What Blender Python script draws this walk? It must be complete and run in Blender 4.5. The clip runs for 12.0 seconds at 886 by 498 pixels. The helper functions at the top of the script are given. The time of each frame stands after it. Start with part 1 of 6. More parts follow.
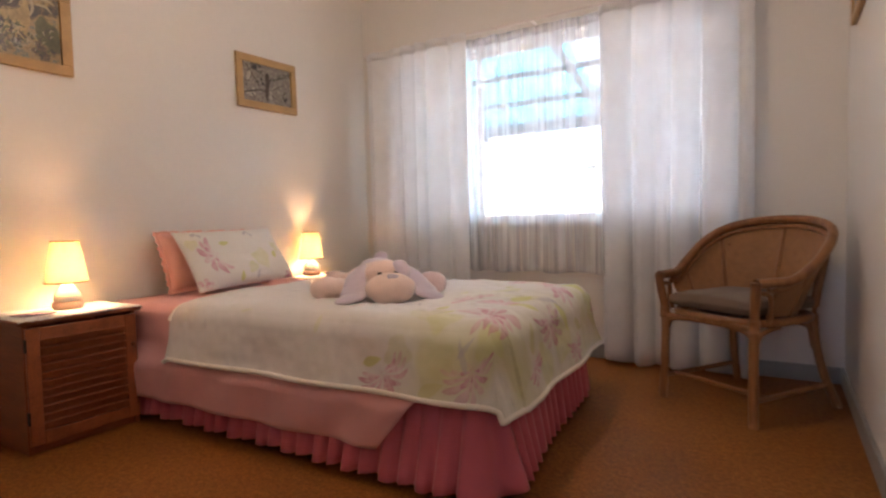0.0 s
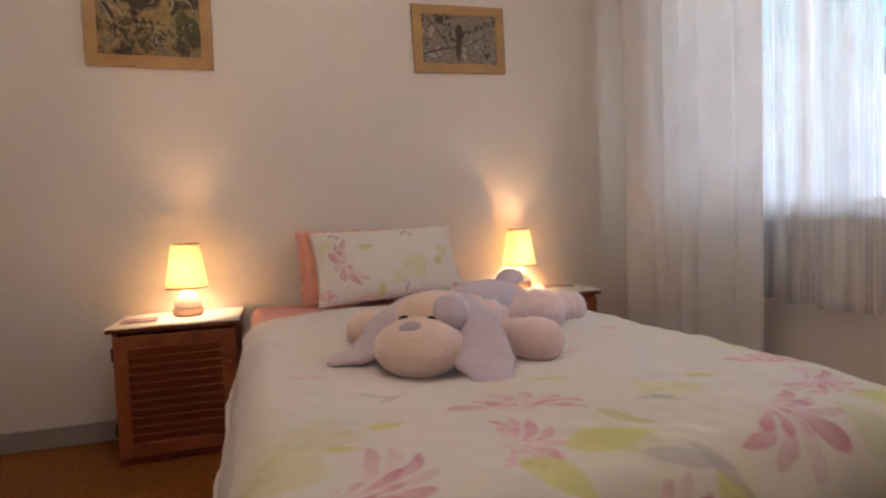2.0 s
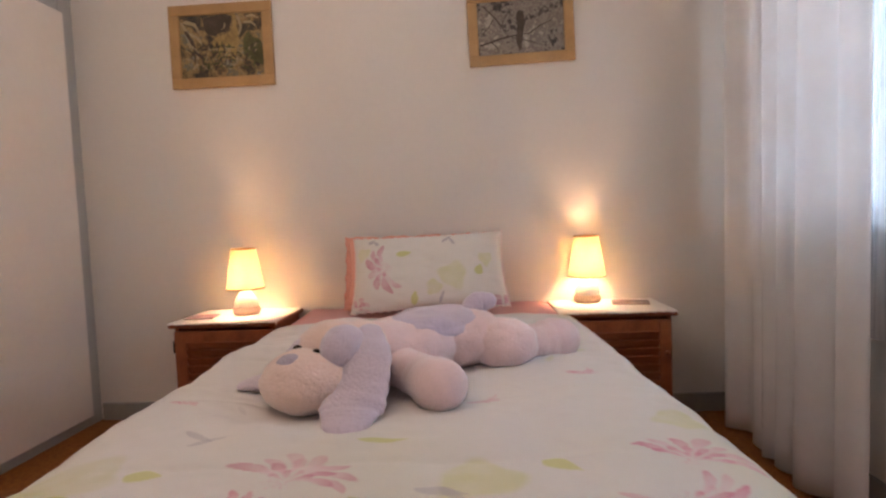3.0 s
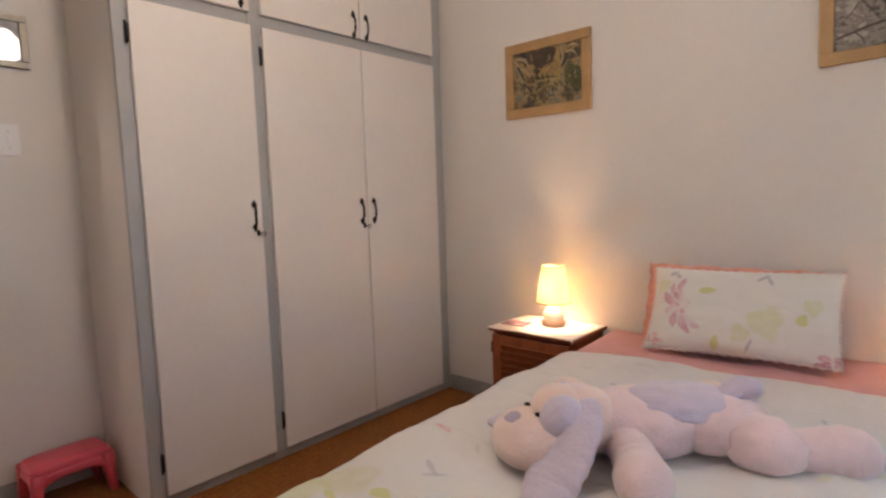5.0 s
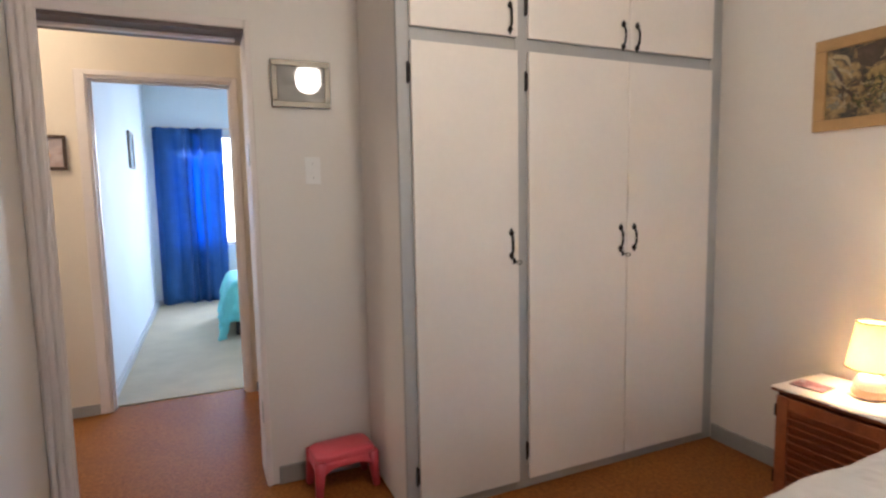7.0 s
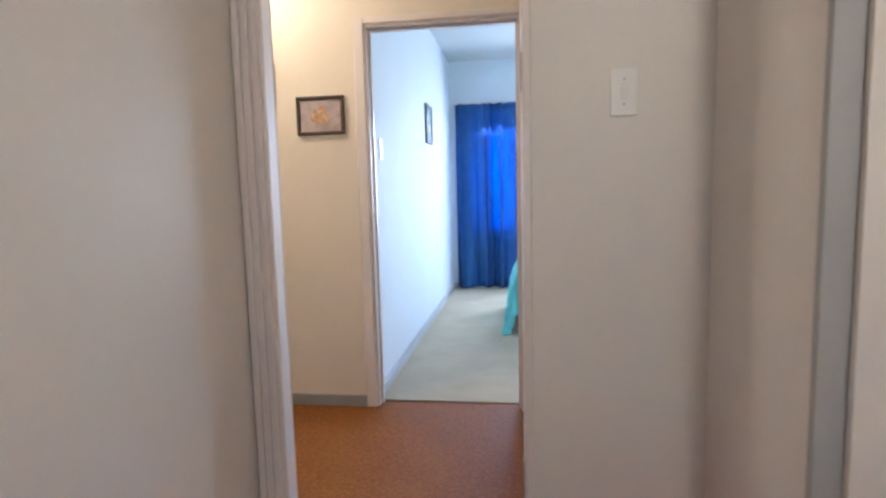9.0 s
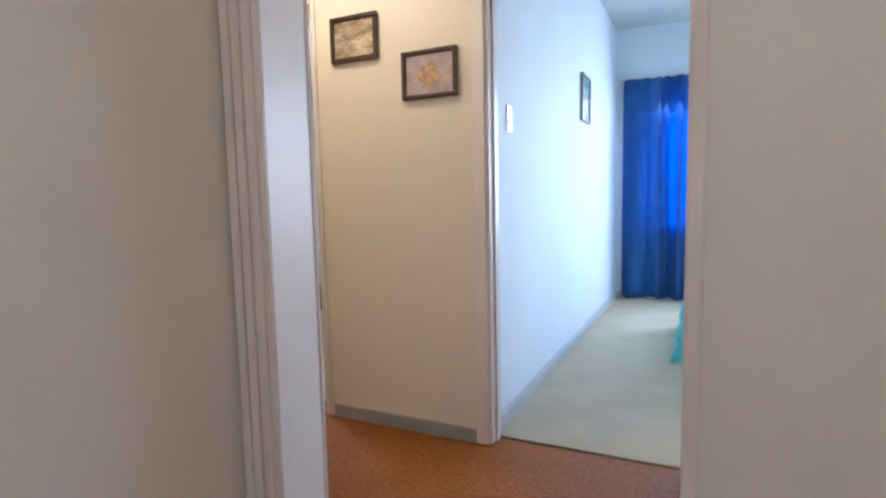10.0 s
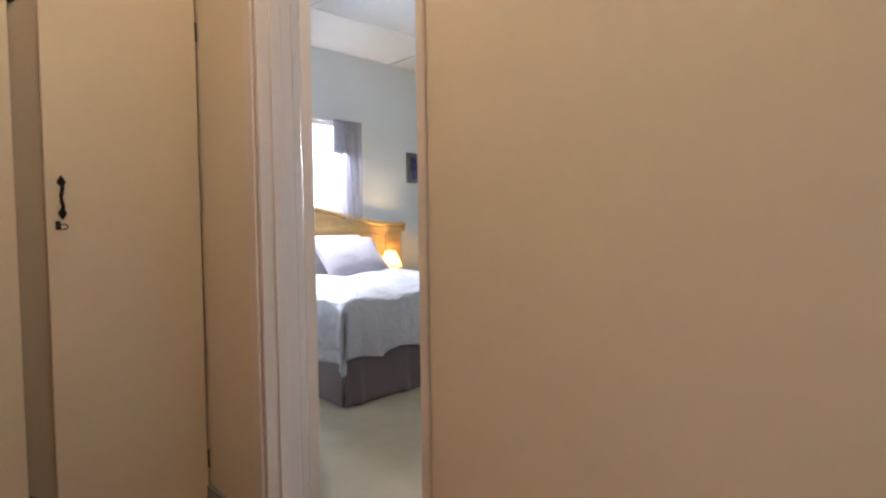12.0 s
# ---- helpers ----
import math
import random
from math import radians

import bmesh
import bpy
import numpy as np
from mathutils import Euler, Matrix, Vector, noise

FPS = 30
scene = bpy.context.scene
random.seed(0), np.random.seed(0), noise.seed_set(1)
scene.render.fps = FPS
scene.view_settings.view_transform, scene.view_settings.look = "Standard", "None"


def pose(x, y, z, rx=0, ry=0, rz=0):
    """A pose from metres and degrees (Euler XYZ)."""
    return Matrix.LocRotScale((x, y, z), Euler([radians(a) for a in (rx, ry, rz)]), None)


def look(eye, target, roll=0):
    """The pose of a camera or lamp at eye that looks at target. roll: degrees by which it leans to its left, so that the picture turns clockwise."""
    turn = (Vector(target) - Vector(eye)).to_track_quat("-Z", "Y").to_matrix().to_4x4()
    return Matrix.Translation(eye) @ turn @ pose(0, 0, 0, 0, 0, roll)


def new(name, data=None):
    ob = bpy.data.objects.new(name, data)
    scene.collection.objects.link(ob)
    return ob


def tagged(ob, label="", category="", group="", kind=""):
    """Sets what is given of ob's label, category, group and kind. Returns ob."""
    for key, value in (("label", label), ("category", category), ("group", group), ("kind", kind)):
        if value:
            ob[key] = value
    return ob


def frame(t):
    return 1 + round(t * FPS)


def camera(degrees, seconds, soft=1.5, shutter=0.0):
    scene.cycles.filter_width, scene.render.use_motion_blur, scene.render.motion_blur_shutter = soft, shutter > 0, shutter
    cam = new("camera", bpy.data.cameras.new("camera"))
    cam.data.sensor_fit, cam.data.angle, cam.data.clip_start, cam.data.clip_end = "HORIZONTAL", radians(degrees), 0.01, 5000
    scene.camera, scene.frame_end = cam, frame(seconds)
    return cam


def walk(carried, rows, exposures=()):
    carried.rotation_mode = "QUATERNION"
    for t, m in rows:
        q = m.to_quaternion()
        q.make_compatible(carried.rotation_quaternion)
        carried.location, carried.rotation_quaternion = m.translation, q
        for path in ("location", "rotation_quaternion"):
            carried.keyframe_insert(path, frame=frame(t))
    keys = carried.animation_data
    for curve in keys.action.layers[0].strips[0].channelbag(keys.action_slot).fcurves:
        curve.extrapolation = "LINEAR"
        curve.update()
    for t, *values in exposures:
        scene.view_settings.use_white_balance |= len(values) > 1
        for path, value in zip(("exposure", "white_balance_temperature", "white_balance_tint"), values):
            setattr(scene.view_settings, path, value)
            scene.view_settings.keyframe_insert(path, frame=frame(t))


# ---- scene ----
cam = camera(78.1, 12.0, soft=2.3, shutter=0.25)
PATH = [
    (0, (0.238, 0.226, 0.858), (-0.811, 1.926, 0.761), -1.3),
    (0.5, (0.162, 0.534, 0.851), (-1.131, 2.056, 0.743), -1.3),
    (1, (0.125, 0.896, 0.844), (-1.441, 2.135, 0.733), -1.6),
    (1.5, (0.08, 1.316, 0.83), (-1.688, 2.246, 0.736), -2.0),
    (2, (0.053, 1.741, 0.872), (-1.863, 2.308, 0.768), -2.1),
    (2.5, (-0.001, 2.139, 0.888), (-1.988, 2.343, 0.783), -2.3),
    (4.5, (-0.048, 2.666, 1.117), (-1.738, 1.615, 0.924), -1.9),
    (5, (-0.081, 2.72, 1.162), (-1.56, 1.387, 0.973), -1.9),
    (5.5, (-0.065, 2.714, 1.239), (-1.388, 1.228, 1.032), -1.6),
    (6, (-0.072, 2.707, 1.278), (-1.229, 1.088, 1.075), -1.6),
    (6.5, (-0.074, 2.653, 1.305), (-1.059, 0.924, 1.106), -1.3),
    (7, (-0.083, 2.546, 1.325), (-0.891, 0.728, 1.124), -1.1),
    (7.5, (-0.088, 2.377, 1.333), (-0.674, 0.476, 1.126), -1.0),
    (7.7, (-0.063, 2.318, 1.334), (-0.545, 0.389, 1.114), -1.2),
    (9.5, (-0.317, 1.181, 1.124), (0.237, -0.729, 0.913), -1.3),
    (10, (-0.314, 0.826, 1.084), (0.528, -0.978, 0.892), -1.2),
    (10.5, (-0.241, 0.427, 1.07), (0.796, -1.276, 0.92), -0.9),
    (11, (-0.022, 0.07, 1.062), (1.183, -1.523, 0.959), -0.9),
    (11.5, (0.234, -0.281, 1.05), (1.562, -1.774, 0.963), -0.8),
    (12, (0.531, -0.564, 1.008), (1.933, -1.988, 0.923), -0.7),
]
EXPOSURES = [(0.0, 3.05, 6100, 24), (1.5, 2.62, 6200, 25), (2.5, 2.84, 5950, 25), (4.5, 2.96, 5750, 22), (5.5, 3.12, 5600, 18), (7.5, 3.20, 5500, 14), (9.5, 3.25, 5250, 13), (10.0, 3.16, 5220, 12), (10.5, 3.0, 5340, 9), (11.0, 2.7, 5360, 8), (11.5, 2.66, 5600, 8), (12.0, 2.72, 6080, 17)]
walk(cam, [(t, look(eye, target, roll)) for t, eye, target, roll in PATH], EXPOSURES)

# ---- world, sun, lamps ----
world = bpy.data.worlds.new("sky")
world.use_nodes = True
scene.world = world
wn = world.node_tree.nodes
sky = wn.new("ShaderNodeTexSky")
sky.sky_type, sky.sun_disc = "NISHITA", False
sky.sun_elevation, sky.sun_rotation = radians(58), radians(163)
wn["Background"].inputs["Strength"].default_value = 0.15
world.node_tree.links.new(sky.outputs["Color"], wn["Background"].inputs["Color"])


def lamp(name, kind, m, power, colour, size=0.05, size_y=None):
    data = bpy.data.lights.new(name, kind)
    data.energy, data.color = power, colour
    if kind == "AREA":
        data.shape, data.size, data.size_y = "RECTANGLE", size, size_y or size
    elif kind == "SUN":
        data.angle = radians(0.53)
    else:
        data.shadow_soft_size = size
    ob = new(name, data)
    ob.matrix_world = m
    return ob


lamp("sun", "SUN", look((1.5, -5, 8.5), (0, 0, 0)), 5.0, (1.0, 0.95, 0.86))
WARM, CREAM = (1.0, 0.58, 0.27), (1.0, 0.80, 0.56)
lamp("bedside_bulb_a", "POINT", pose(-2.368, 1.366, 0.715), 0.92, WARM, 0.022)
lamp("bedside_bulb_b", "POINT", pose(-2.433, 2.870, 0.715), 0.85, WARM, 0.022)
lamp("pendant_bulb", "POINT", pose(-0.89, 1.78, 2.20), 1.75, (1.0, 0.75, 0.48), 0.06)
lamp("hall_bulb", "POINT", pose(1.25, -0.78, 2.42), 1.7, (1.0, 0.70, 0.40), 0.07)
lamp("bedroom_window_light", "AREA", pose(-1.05, 3.625, 1.45, -90, 0, 0), 1.0, (1.0, 0.97, 0.93), 2.05, 1.10)
lamp("far_bedside_bulb", "POINT", pose(4.763, -4.108, 0.675), 3.8, (1.0, 0.66, 0.25), 0.02)
lamp("blue_window_light", "AREA", pose(-1.387, -5.153, 1.45, 66, 0, -1), 14.0, (0.92, 0.96, 1.0), 3.0, 1.35)
lamp("far_window_light", "AREA", pose(5.098, -3.175, 1.55, 48, 0, 89), 19, (0.88, 0.94, 1.0), 1.1, 0.9)


# ---- materials ----
def mat(name):
    m = bpy.data.materials.new(name)
    m.use_nodes = True
    nt = m.node_tree
    return m, nt, nt.nodes["Principled BSDF"]


def noise_tex(nt, scale, detail=4.0, coord="Object", stretch=None, rough=0.6):
    co = nt.nodes.new("ShaderNodeTexCoord")
    n = nt.nodes.new("ShaderNodeTexNoise")
    n.inputs["Scale"].default_value = scale
    n.inputs["Detail"].default_value = detail
    n.inputs["Roughness"].default_value = rough
    src = co.outputs[coord]
    if stretch:
        mp = nt.nodes.new("ShaderNodeMapping")
        mp.inputs["Scale"].default_value = stretch
        nt.links.new(src, mp.inputs["Vector"])
        src = mp.outputs["Vector"]
    nt.links.new(src, n.inputs["Vector"])
    return n.outputs["Fac"]


def ramp(nt, fac, stops):
    r = nt.nodes.new("ShaderNodeValToRGB")
    while len(r.color_ramp.elements) < len(stops):
        r.color_ramp.elements.new(0.5)
    for e, (p, c) in zip(r.color_ramp.elements, stops):
        e.position, e.color = p, (*c, 1)
    nt.links.new(fac, r.inputs["Fac"])
    return r.outputs["Color"]


def mix(nt, a, b, fac=0.5, mode="MULTIPLY"):
    n = nt.nodes.new("ShaderNodeMix")
    n.data_type, n.blend_type = "RGBA", mode
    n.inputs["Factor"].default_value = fac
    for sock, v in (("A", a), ("B", b)):
        target = [i for i in n.inputs if i.name == sock and i.type == "RGBA"][0]
        if isinstance(v, tuple):
            target.default_value = (*v, 1)
        else:
            nt.links.new(v, target)
    return [o for o in n.outputs if o.type == "RGBA"][0]


def bump(nt, b, height, strength, distance=0.01):
    n = nt.nodes.new("ShaderNodeBump")
    n.inputs["Strength"].default_value, n.inputs["Distance"].default_value = strength, distance
    nt.links.new(height, n.inputs["Height"])
    nt.links.new(n.outputs["Normal"], b.inputs["Normal"])


def shade(c, k):
    return tuple(min(1.0, v * k) for v in c)


def surface(name, colour, rough=0.55, metal=0.0, vary=0.06, big=1.7, fine=60.0, relief=0.12, depth=0.004, stretch=None, gloss_vary=0.08, sheen=0.0):
    """A plain surface with broad blotches, fine grain and light relief."""
    m, nt, b = mat(name)
    blot = noise_tex(nt, big, 3.0, stretch=stretch)
    grain = noise_tex(nt, fine, 5.0, stretch=stretch)
    col = ramp(nt, blot, [(0.3, shade(colour, 1 - vary)), (0.7, shade(colour, 1 + vary))])
    col = mix(nt, col, ramp(nt, grain, [(0.3, (1 - vary,) * 3), (0.7, (1.0,) * 3)]), 1.0)
    nt.links.new(col, b.inputs["Base Color"])
    rr = nt.nodes.new("ShaderNodeMapRange")
    rr.inputs["To Min"].default_value, rr.inputs["To Max"].default_value = rough - gloss_vary, min(1, rough + gloss_vary)
    nt.links.new(blot, rr.inputs["Value"])
    nt.links.new(rr.outputs["Result"], b.inputs["Roughness"])
    b.inputs["Metallic"].default_value = metal
    if sheen:
        b.inputs["Sheen Weight"].default_value, b.inputs["Sheen Roughness"].default_value = sheen, 0.5
    bump(nt, b, grain, relief, depth)
    return m


def wood(name, dark, light, axis="Z", rough=0.42, scale=9.0):
    m, nt, b = mat(name)
    st = {"X": (0.12, 1, 1), "Y": (1, 0.12, 1), "Z": (1, 1, 0.12)}[axis]
    rings = noise_tex(nt, scale, 6.0, stretch=st)
    fibres = noise_tex(nt, scale * 14, 4.0, stretch=st)
    col = mix(nt, ramp(nt, rings, [(0.3, dark), (0.55, shade(light, 0.85)), (0.75, light)]), ramp(nt, fibres, [(0.35, (0.72,) * 3), (0.65, (1.0,) * 3)]), 0.8)
    nt.links.new(col, b.inputs["Base Color"])
    b.inputs["Roughness"].default_value = rough
    bump(nt, b, fibres, 0.12, 0.003)
    return m


def cork(name):
    m, nt, b = mat(name)
    co = nt.nodes.new("ShaderNodeTexCoord")
    v = nt.nodes.new("ShaderNodeTexVoronoi")
    v.inputs["Scale"].default_value = 260
    nt.links.new(co.outputs["Object"], v.inputs["Vector"])
    sep = nt.nodes.new("ShaderNodeSeparateColor")
    nt.links.new(v.outputs["Color"], sep.inputs["Color"])
    granules = ramp(nt, sep.outputs["Red"], [(0.0, (0.235, 0.078, 0.014)), (0.45, (0.315, 0.116, 0.021)), (1.0, (0.39, 0.159, 0.033))])
    clouds = noise_tex(nt, 2.6, 6.0)
    speck = noise_tex(nt, 55, 4.0)
    col = mix(nt, granules, ramp(nt, clouds, [(0.3, (0.78, 0.74, 0.70)), (0.7, (1.0, 1.0, 1.0))]), 1.0)
    col = mix(nt, col, ramp(nt, speck, [(0.36, (0.70, 0.63, 0.58)), (0.62, (1.05, 1.05, 1.05))]), 0.9)
    nt.links.new(col, b.inputs["Base Color"])
    rr = nt.nodes.new("ShaderNodeMapRange")
    rr.inputs["To Min"].default_value, rr.inputs["To Max"].default_value = 0.46, 0.62
    nt.links.new(clouds, rr.inputs["Value"])
    nt.links.new(rr.outputs["Result"], b.inputs["Roughness"])
    b.inputs["Specular IOR Level"].default_value = 0.2
    bump(nt, b, speck, 0.10, 0.002)
    return m


def cloth(name, colour, thin=0.0, clear=0.0, weave=900.0, vary=0.05, attribute="", gathers=0.0):
    """Woven cloth; thin: share of light that passes diffusely; clear: share that passes straight."""
    m, nt, b = mat(name)
    out = nt.nodes["Material Output"]
    grain = noise_tex(nt, weave, 2.0)
    soft = noise_tex(nt, 7.0, 4.0)
    if attribute:
        at = nt.nodes.new("ShaderNodeAttribute")
        at.attribute_name = attribute
        base = at.outputs["Color"]
    else:
        base = ramp(nt, soft, [(0.3, shade(colour, 1 - vary)), (0.7, shade(colour, 1 + vary))])
    col = mix(nt, base, ramp(nt, grain, [(0.3, (0.88,) * 3), (0.7, (1.0,) * 3)]), 1.0)
    nt.links.new(col, b.inputs["Base Color"])
    b.inputs["Roughness"].default_value = 0.85
    b.inputs["Sheen Weight"].default_value = 0.15
    bump(nt, b, soft, 0.25, 0.01)
    result = b.outputs["BSDF"]
    for share, kind in ((thin, "ShaderNodeBsdfTranslucent"), (clear, "ShaderNodeBsdfTransparent")):
        if share:
            t = nt.nodes.new(kind)
            if kind == "ShaderNodeBsdfTranslucent":
                nt.links.new(col, t.inputs["Color"])
            ms = nt.nodes.new("ShaderNodeMixShader")
            ms.inputs["Fac"].default_value = share
            if gathers and (kind == "ShaderNodeBsdfTransparent" or not clear):
                rr = nt.nodes.new("ShaderNodeMapRange")
                rr.inputs["From Min"].default_value, rr.inputs["From Max"].default_value = 0.35, 0.65
                rr.inputs["To Min"].default_value, rr.inputs["To Max"].default_value = share - gathers, share + gathers
                nt.links.new(noise_tex(nt, 26 if clear else 13, 3.0, stretch=(1, 0.3, 0.02)), rr.inputs["Value"])
                nt.links.new(rr.outputs["Result"], ms.inputs["Fac"])
            nt.links.new(result, ms.inputs[1])
            nt.links.new(t.outputs["BSDF"], ms.inputs[2])
            result = ms.outputs["Shader"]
    nt.links.new(result, out.inputs["Surface"])
    return m


def glow(name, colour, strength):
    m, nt, b = mat(name)
    b.inputs["Base Color"].default_value = (0.9, 0.88, 0.82, 1)
    b.inputs["Emission Color"].default_value = (*colour, 1)
    b.inputs["Emission Strength"].default_value = strength
    return m


def glass(name, tint=(1, 1, 1), clear=0.93):
    m, nt, b = mat(name)
    t, g, ms = nt.nodes.new("ShaderNodeBsdfTransparent"), nt.nodes.new("ShaderNodeBsdfGlossy"), nt.nodes.new("ShaderNodeMixShader")
    t.inputs["Color"].default_value = (*tint, 1)
    g.inputs["Roughness"].default_value = 0.02
    ms.inputs["Fac"].default_value = 1 - clear
    nt.links.new(t.outputs["BSDF"], ms.inputs[1])
    nt.links.new(g.outputs["BSDF"], ms.inputs[2])
    nt.links.new(ms.outputs["Shader"], nt.nodes["Material Output"].inputs["Surface"])
    return m


def print_mat(name, stops, scale, stretch=(1, 1, 1), detail=10.0, warp=0.25):
    """A printed picture: layered noise in the print's own colours."""
    m, nt, b = mat(name)
    co = nt.nodes.new("ShaderNodeTexCoord")
    mp = nt.nodes.new("ShaderNodeMapping")
    mp.inputs["Scale"].default_value = stretch
    nt.links.new(co.outputs["Object"], mp.inputs["Vector"])
    n = nt.nodes.new("ShaderNodeTexNoise")
    n.inputs["Scale"].default_value, n.inputs["Detail"].default_value, n.inputs["Distortion"].default_value = scale, detail, warp
    nt.links.new(mp.outputs["Vector"], n.inputs["Vector"])
    fine = noise_tex(nt, scale * 4.5, 6.0, stretch=stretch, rough=0.7)
    both = nt.nodes.new("ShaderNodeMix")
    both.inputs["Factor"].default_value = 0.42
    nt.links.new(n.outputs["Fac"], both.inputs["A"])
    nt.links.new(fine, both.inputs["B"])
    stops = [(0.5 + (q - 0.5) * 0.6, col) for q, col in stops]
    nt.links.new(ramp(nt, both.outputs["Result"], stops), b.inputs["Base Color"])
    b.inputs["Roughness"].default_value = 0.35
    b.inputs["Coat Weight"].default_value = 0.25
    b.inputs["Coat Roughness"].default_value = 0.08
    return m


PAINT = surface("wall_paint", (0.74, 0.70, 0.645), 0.5, vary=0.025, big=1.1, fine=45, relief=0.10)
BLUE_PAINT = surface("blue_room_paint", (0.76, 0.80, 0.84), 0.72, vary=0.02, fine=45, relief=0.08)
GREY_PAINT = surface("far_room_paint", (0.72, 0.745, 0.735), 0.55, vary=0.02, fine=45, relief=0.08)
HALL_PAINT = surface("hall_paint", (0.735, 0.655, 0.54), 0.46, vary=0.025, big=1.2, fine=45, relief=0.12)
CEILING = surface("ceiling_board", (0.80, 0.79, 0.77), 0.8, vary=0.02, relief=0.05)
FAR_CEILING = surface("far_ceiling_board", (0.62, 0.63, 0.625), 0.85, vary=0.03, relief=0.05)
TRIM = surface("trim_gloss", (0.75, 0.685, 0.645), 0.40, vary=0.035, big=3, fine=30, relief=0.07)
# door head lining; the shade under the head is put into its dark colour
SOFFIT = surface("shaded_head_lining", (0.15, 0.115, 0.11), 0.5, vary=0.08, big=5, relief=0.08)
PALE_SKIRT = surface("pale_grey_skirting", (0.52, 0.53, 0.54), 0.45, vary=0.05, big=5, relief=0.08)
SKIRT = surface("skirting_grey", (0.33, 0.325, 0.31), 0.4, vary=0.07, big=5, relief=0.08)
CORK = cork("cork_floor")
CARPET = surface("carpet_pile", (0.54, 0.47, 0.335), 0.95, vary=0.09, big=3.5, fine=260, relief=0.7, depth=0.006)
CUP_WHITE = surface("cupboard_door_paint", (0.76, 0.71, 0.655), 0.42, vary=0.03, big=2.2, fine=35, relief=0.07)
CUP_GREY = surface("cupboard_frame_paint", (0.40, 0.40, 0.395), 0.42, vary=0.05, big=4, relief=0.07)
HALL_DOOR = surface("hall_cupboard_paint", (0.71, 0.625, 0.48), 0.42, vary=0.03, fine=35, relief=0.07)
HALL_FRAME = surface("hall_frame_paint", (0.38, 0.32, 0.235), 0.45, vary=0.05, relief=0.07)
IRON = surface("black_iron", (0.018, 0.014, 0.012), 0.45, metal=0.6, vary=0.2, fine=120, relief=0.3)
STEEL = surface("key_steel", (0.55, 0.54, 0.5), 0.3, metal=1.0, vary=0.05)
RED_WOOD = wood("reddish_pine", (0.18, 0.044, 0.013), (0.385, 0.108, 0.033), "Y")
RATTAN = wood("rattan_cane", (0.17, 0.062, 0.018), (0.36, 0.155, 0.052), "Z", 0.36, 14)
PINE = wood("yellow_pine", (0.42, 0.24, 0.075), (0.66, 0.44, 0.18), "Y", 0.35, 7)
GOLD = surface("gold_frame", (0.47, 0.29, 0.115), 0.5, metal=0.05, vary=0.12, big=9, fine=90, relief=0.2)
SILVER = surface("antique_silver_frame", (0.22, 0.20, 0.165), 0.35, metal=0.7, vary=0.2, big=12, relief=0.3)
DARK_FRAME = wood("dark_frame_wood", (0.022, 0.010, 0.006), (0.07, 0.035, 0.02), "X", 0.3, 20)
CREAM_MOUNT = surface("picture_mount", (0.62, 0.53, 0.48), 0.8, vary=0.04)
SWITCH = surface("switch_plastic", (0.80, 0.79, 0.76), 0.3, vary=0.01, relief=0.01)
RED_PLASTIC = surface("red_plastic", (0.68, 0.085, 0.115), 0.38, vary=0.06, big=6, fine=140, relief=0.12)
CERAMIC = surface("glazed_ceramic", (0.80, 0.74, 0.66), 0.15, vary=0.02, relief=0.02)
TERRA = surface("lamp_foot_glaze", (0.62, 0.42, 0.31), 0.3, vary=0.05)
WHITE_CLOTH = cloth("white_doily", (0.80, 0.76, 0.70))
SHADE = cloth("lamp_shade_linen", (0.95, 0.87, 0.64), thin=0.36)
SHADE_TRIM = cloth("shade_trim", (0.34, 0.19, 0.07))
VOILE = cloth("voile_curtain", (0.97, 0.96, 0.96), thin=0.40, clear=0.12, weave=1400)
LACE = cloth("lace_net", (0.92, 0.93, 0.95), thin=0.24, clear=0.60, weave=1400, gathers=0.20)
PINK = cloth("pink_cotton", (0.60, 0.135, 0.175))
PINK_PALE = cloth("pale_pink_sheet", (0.74, 0.37, 0.35))
FRILL = cloth("pale_frill", (0.82, 0.70, 0.65))
PEACH = cloth("peach_pillow", (0.84, 0.42, 0.32))
PIPING = cloth("cream_piping", (0.80, 0.74, 0.64))
PRINTED = cloth("floral_print", (0.8, 0.8, 0.75), attribute="print")
CUSHION = cloth("taupe_cushion", (0.14, 0.092, 0.06), weave=500)
BLUE_CLOTH = cloth("royal_blue_curtain", (0.065, 0.185, 0.50), thin=0.50, vary=0.10, gathers=0.24)
TURQUOISE = cloth("turquoise_cover", (0.20, 0.66, 0.68), vary=0.12)
GREY_CLOTH = surface("silver_grey_cover", (0.47, 0.47, 0.50), 0.45, vary=0.05, big=3, fine=7, relief=0.9, depth=0.06, sheen=0.3)
MAUVE = cloth("mauve_pillow", (0.52, 0.485, 0.53))
TAUPE = surface("taupe_satin_valance", (0.125, 0.088, 0.092), 0.42, vary=0.07, big=4, fine=300, relief=0.12, sheen=0.3)
GREY_VOILE = cloth("grey_window_curtain", (0.52, 0.51, 0.55), thin=0.35, clear=0.05)
MATTRESS = cloth("mattress_ticking", (0.72, 0.68, 0.62))
CARD = print_mat("booklet_print", [(0.3, (0.10, 0.05, 0.08)), (0.5, (0.34, 0.12, 0.16)), (0.7, (0.52, 0.46, 0.55))], 18)
CARD_DARK = print_mat("dark_booklet_print", [(0.3, (0.05, 0.03, 0.03)), (0.5, (0.14, 0.07, 0.06)), (0.75, (0.40, 0.34, 0.30))], 16)
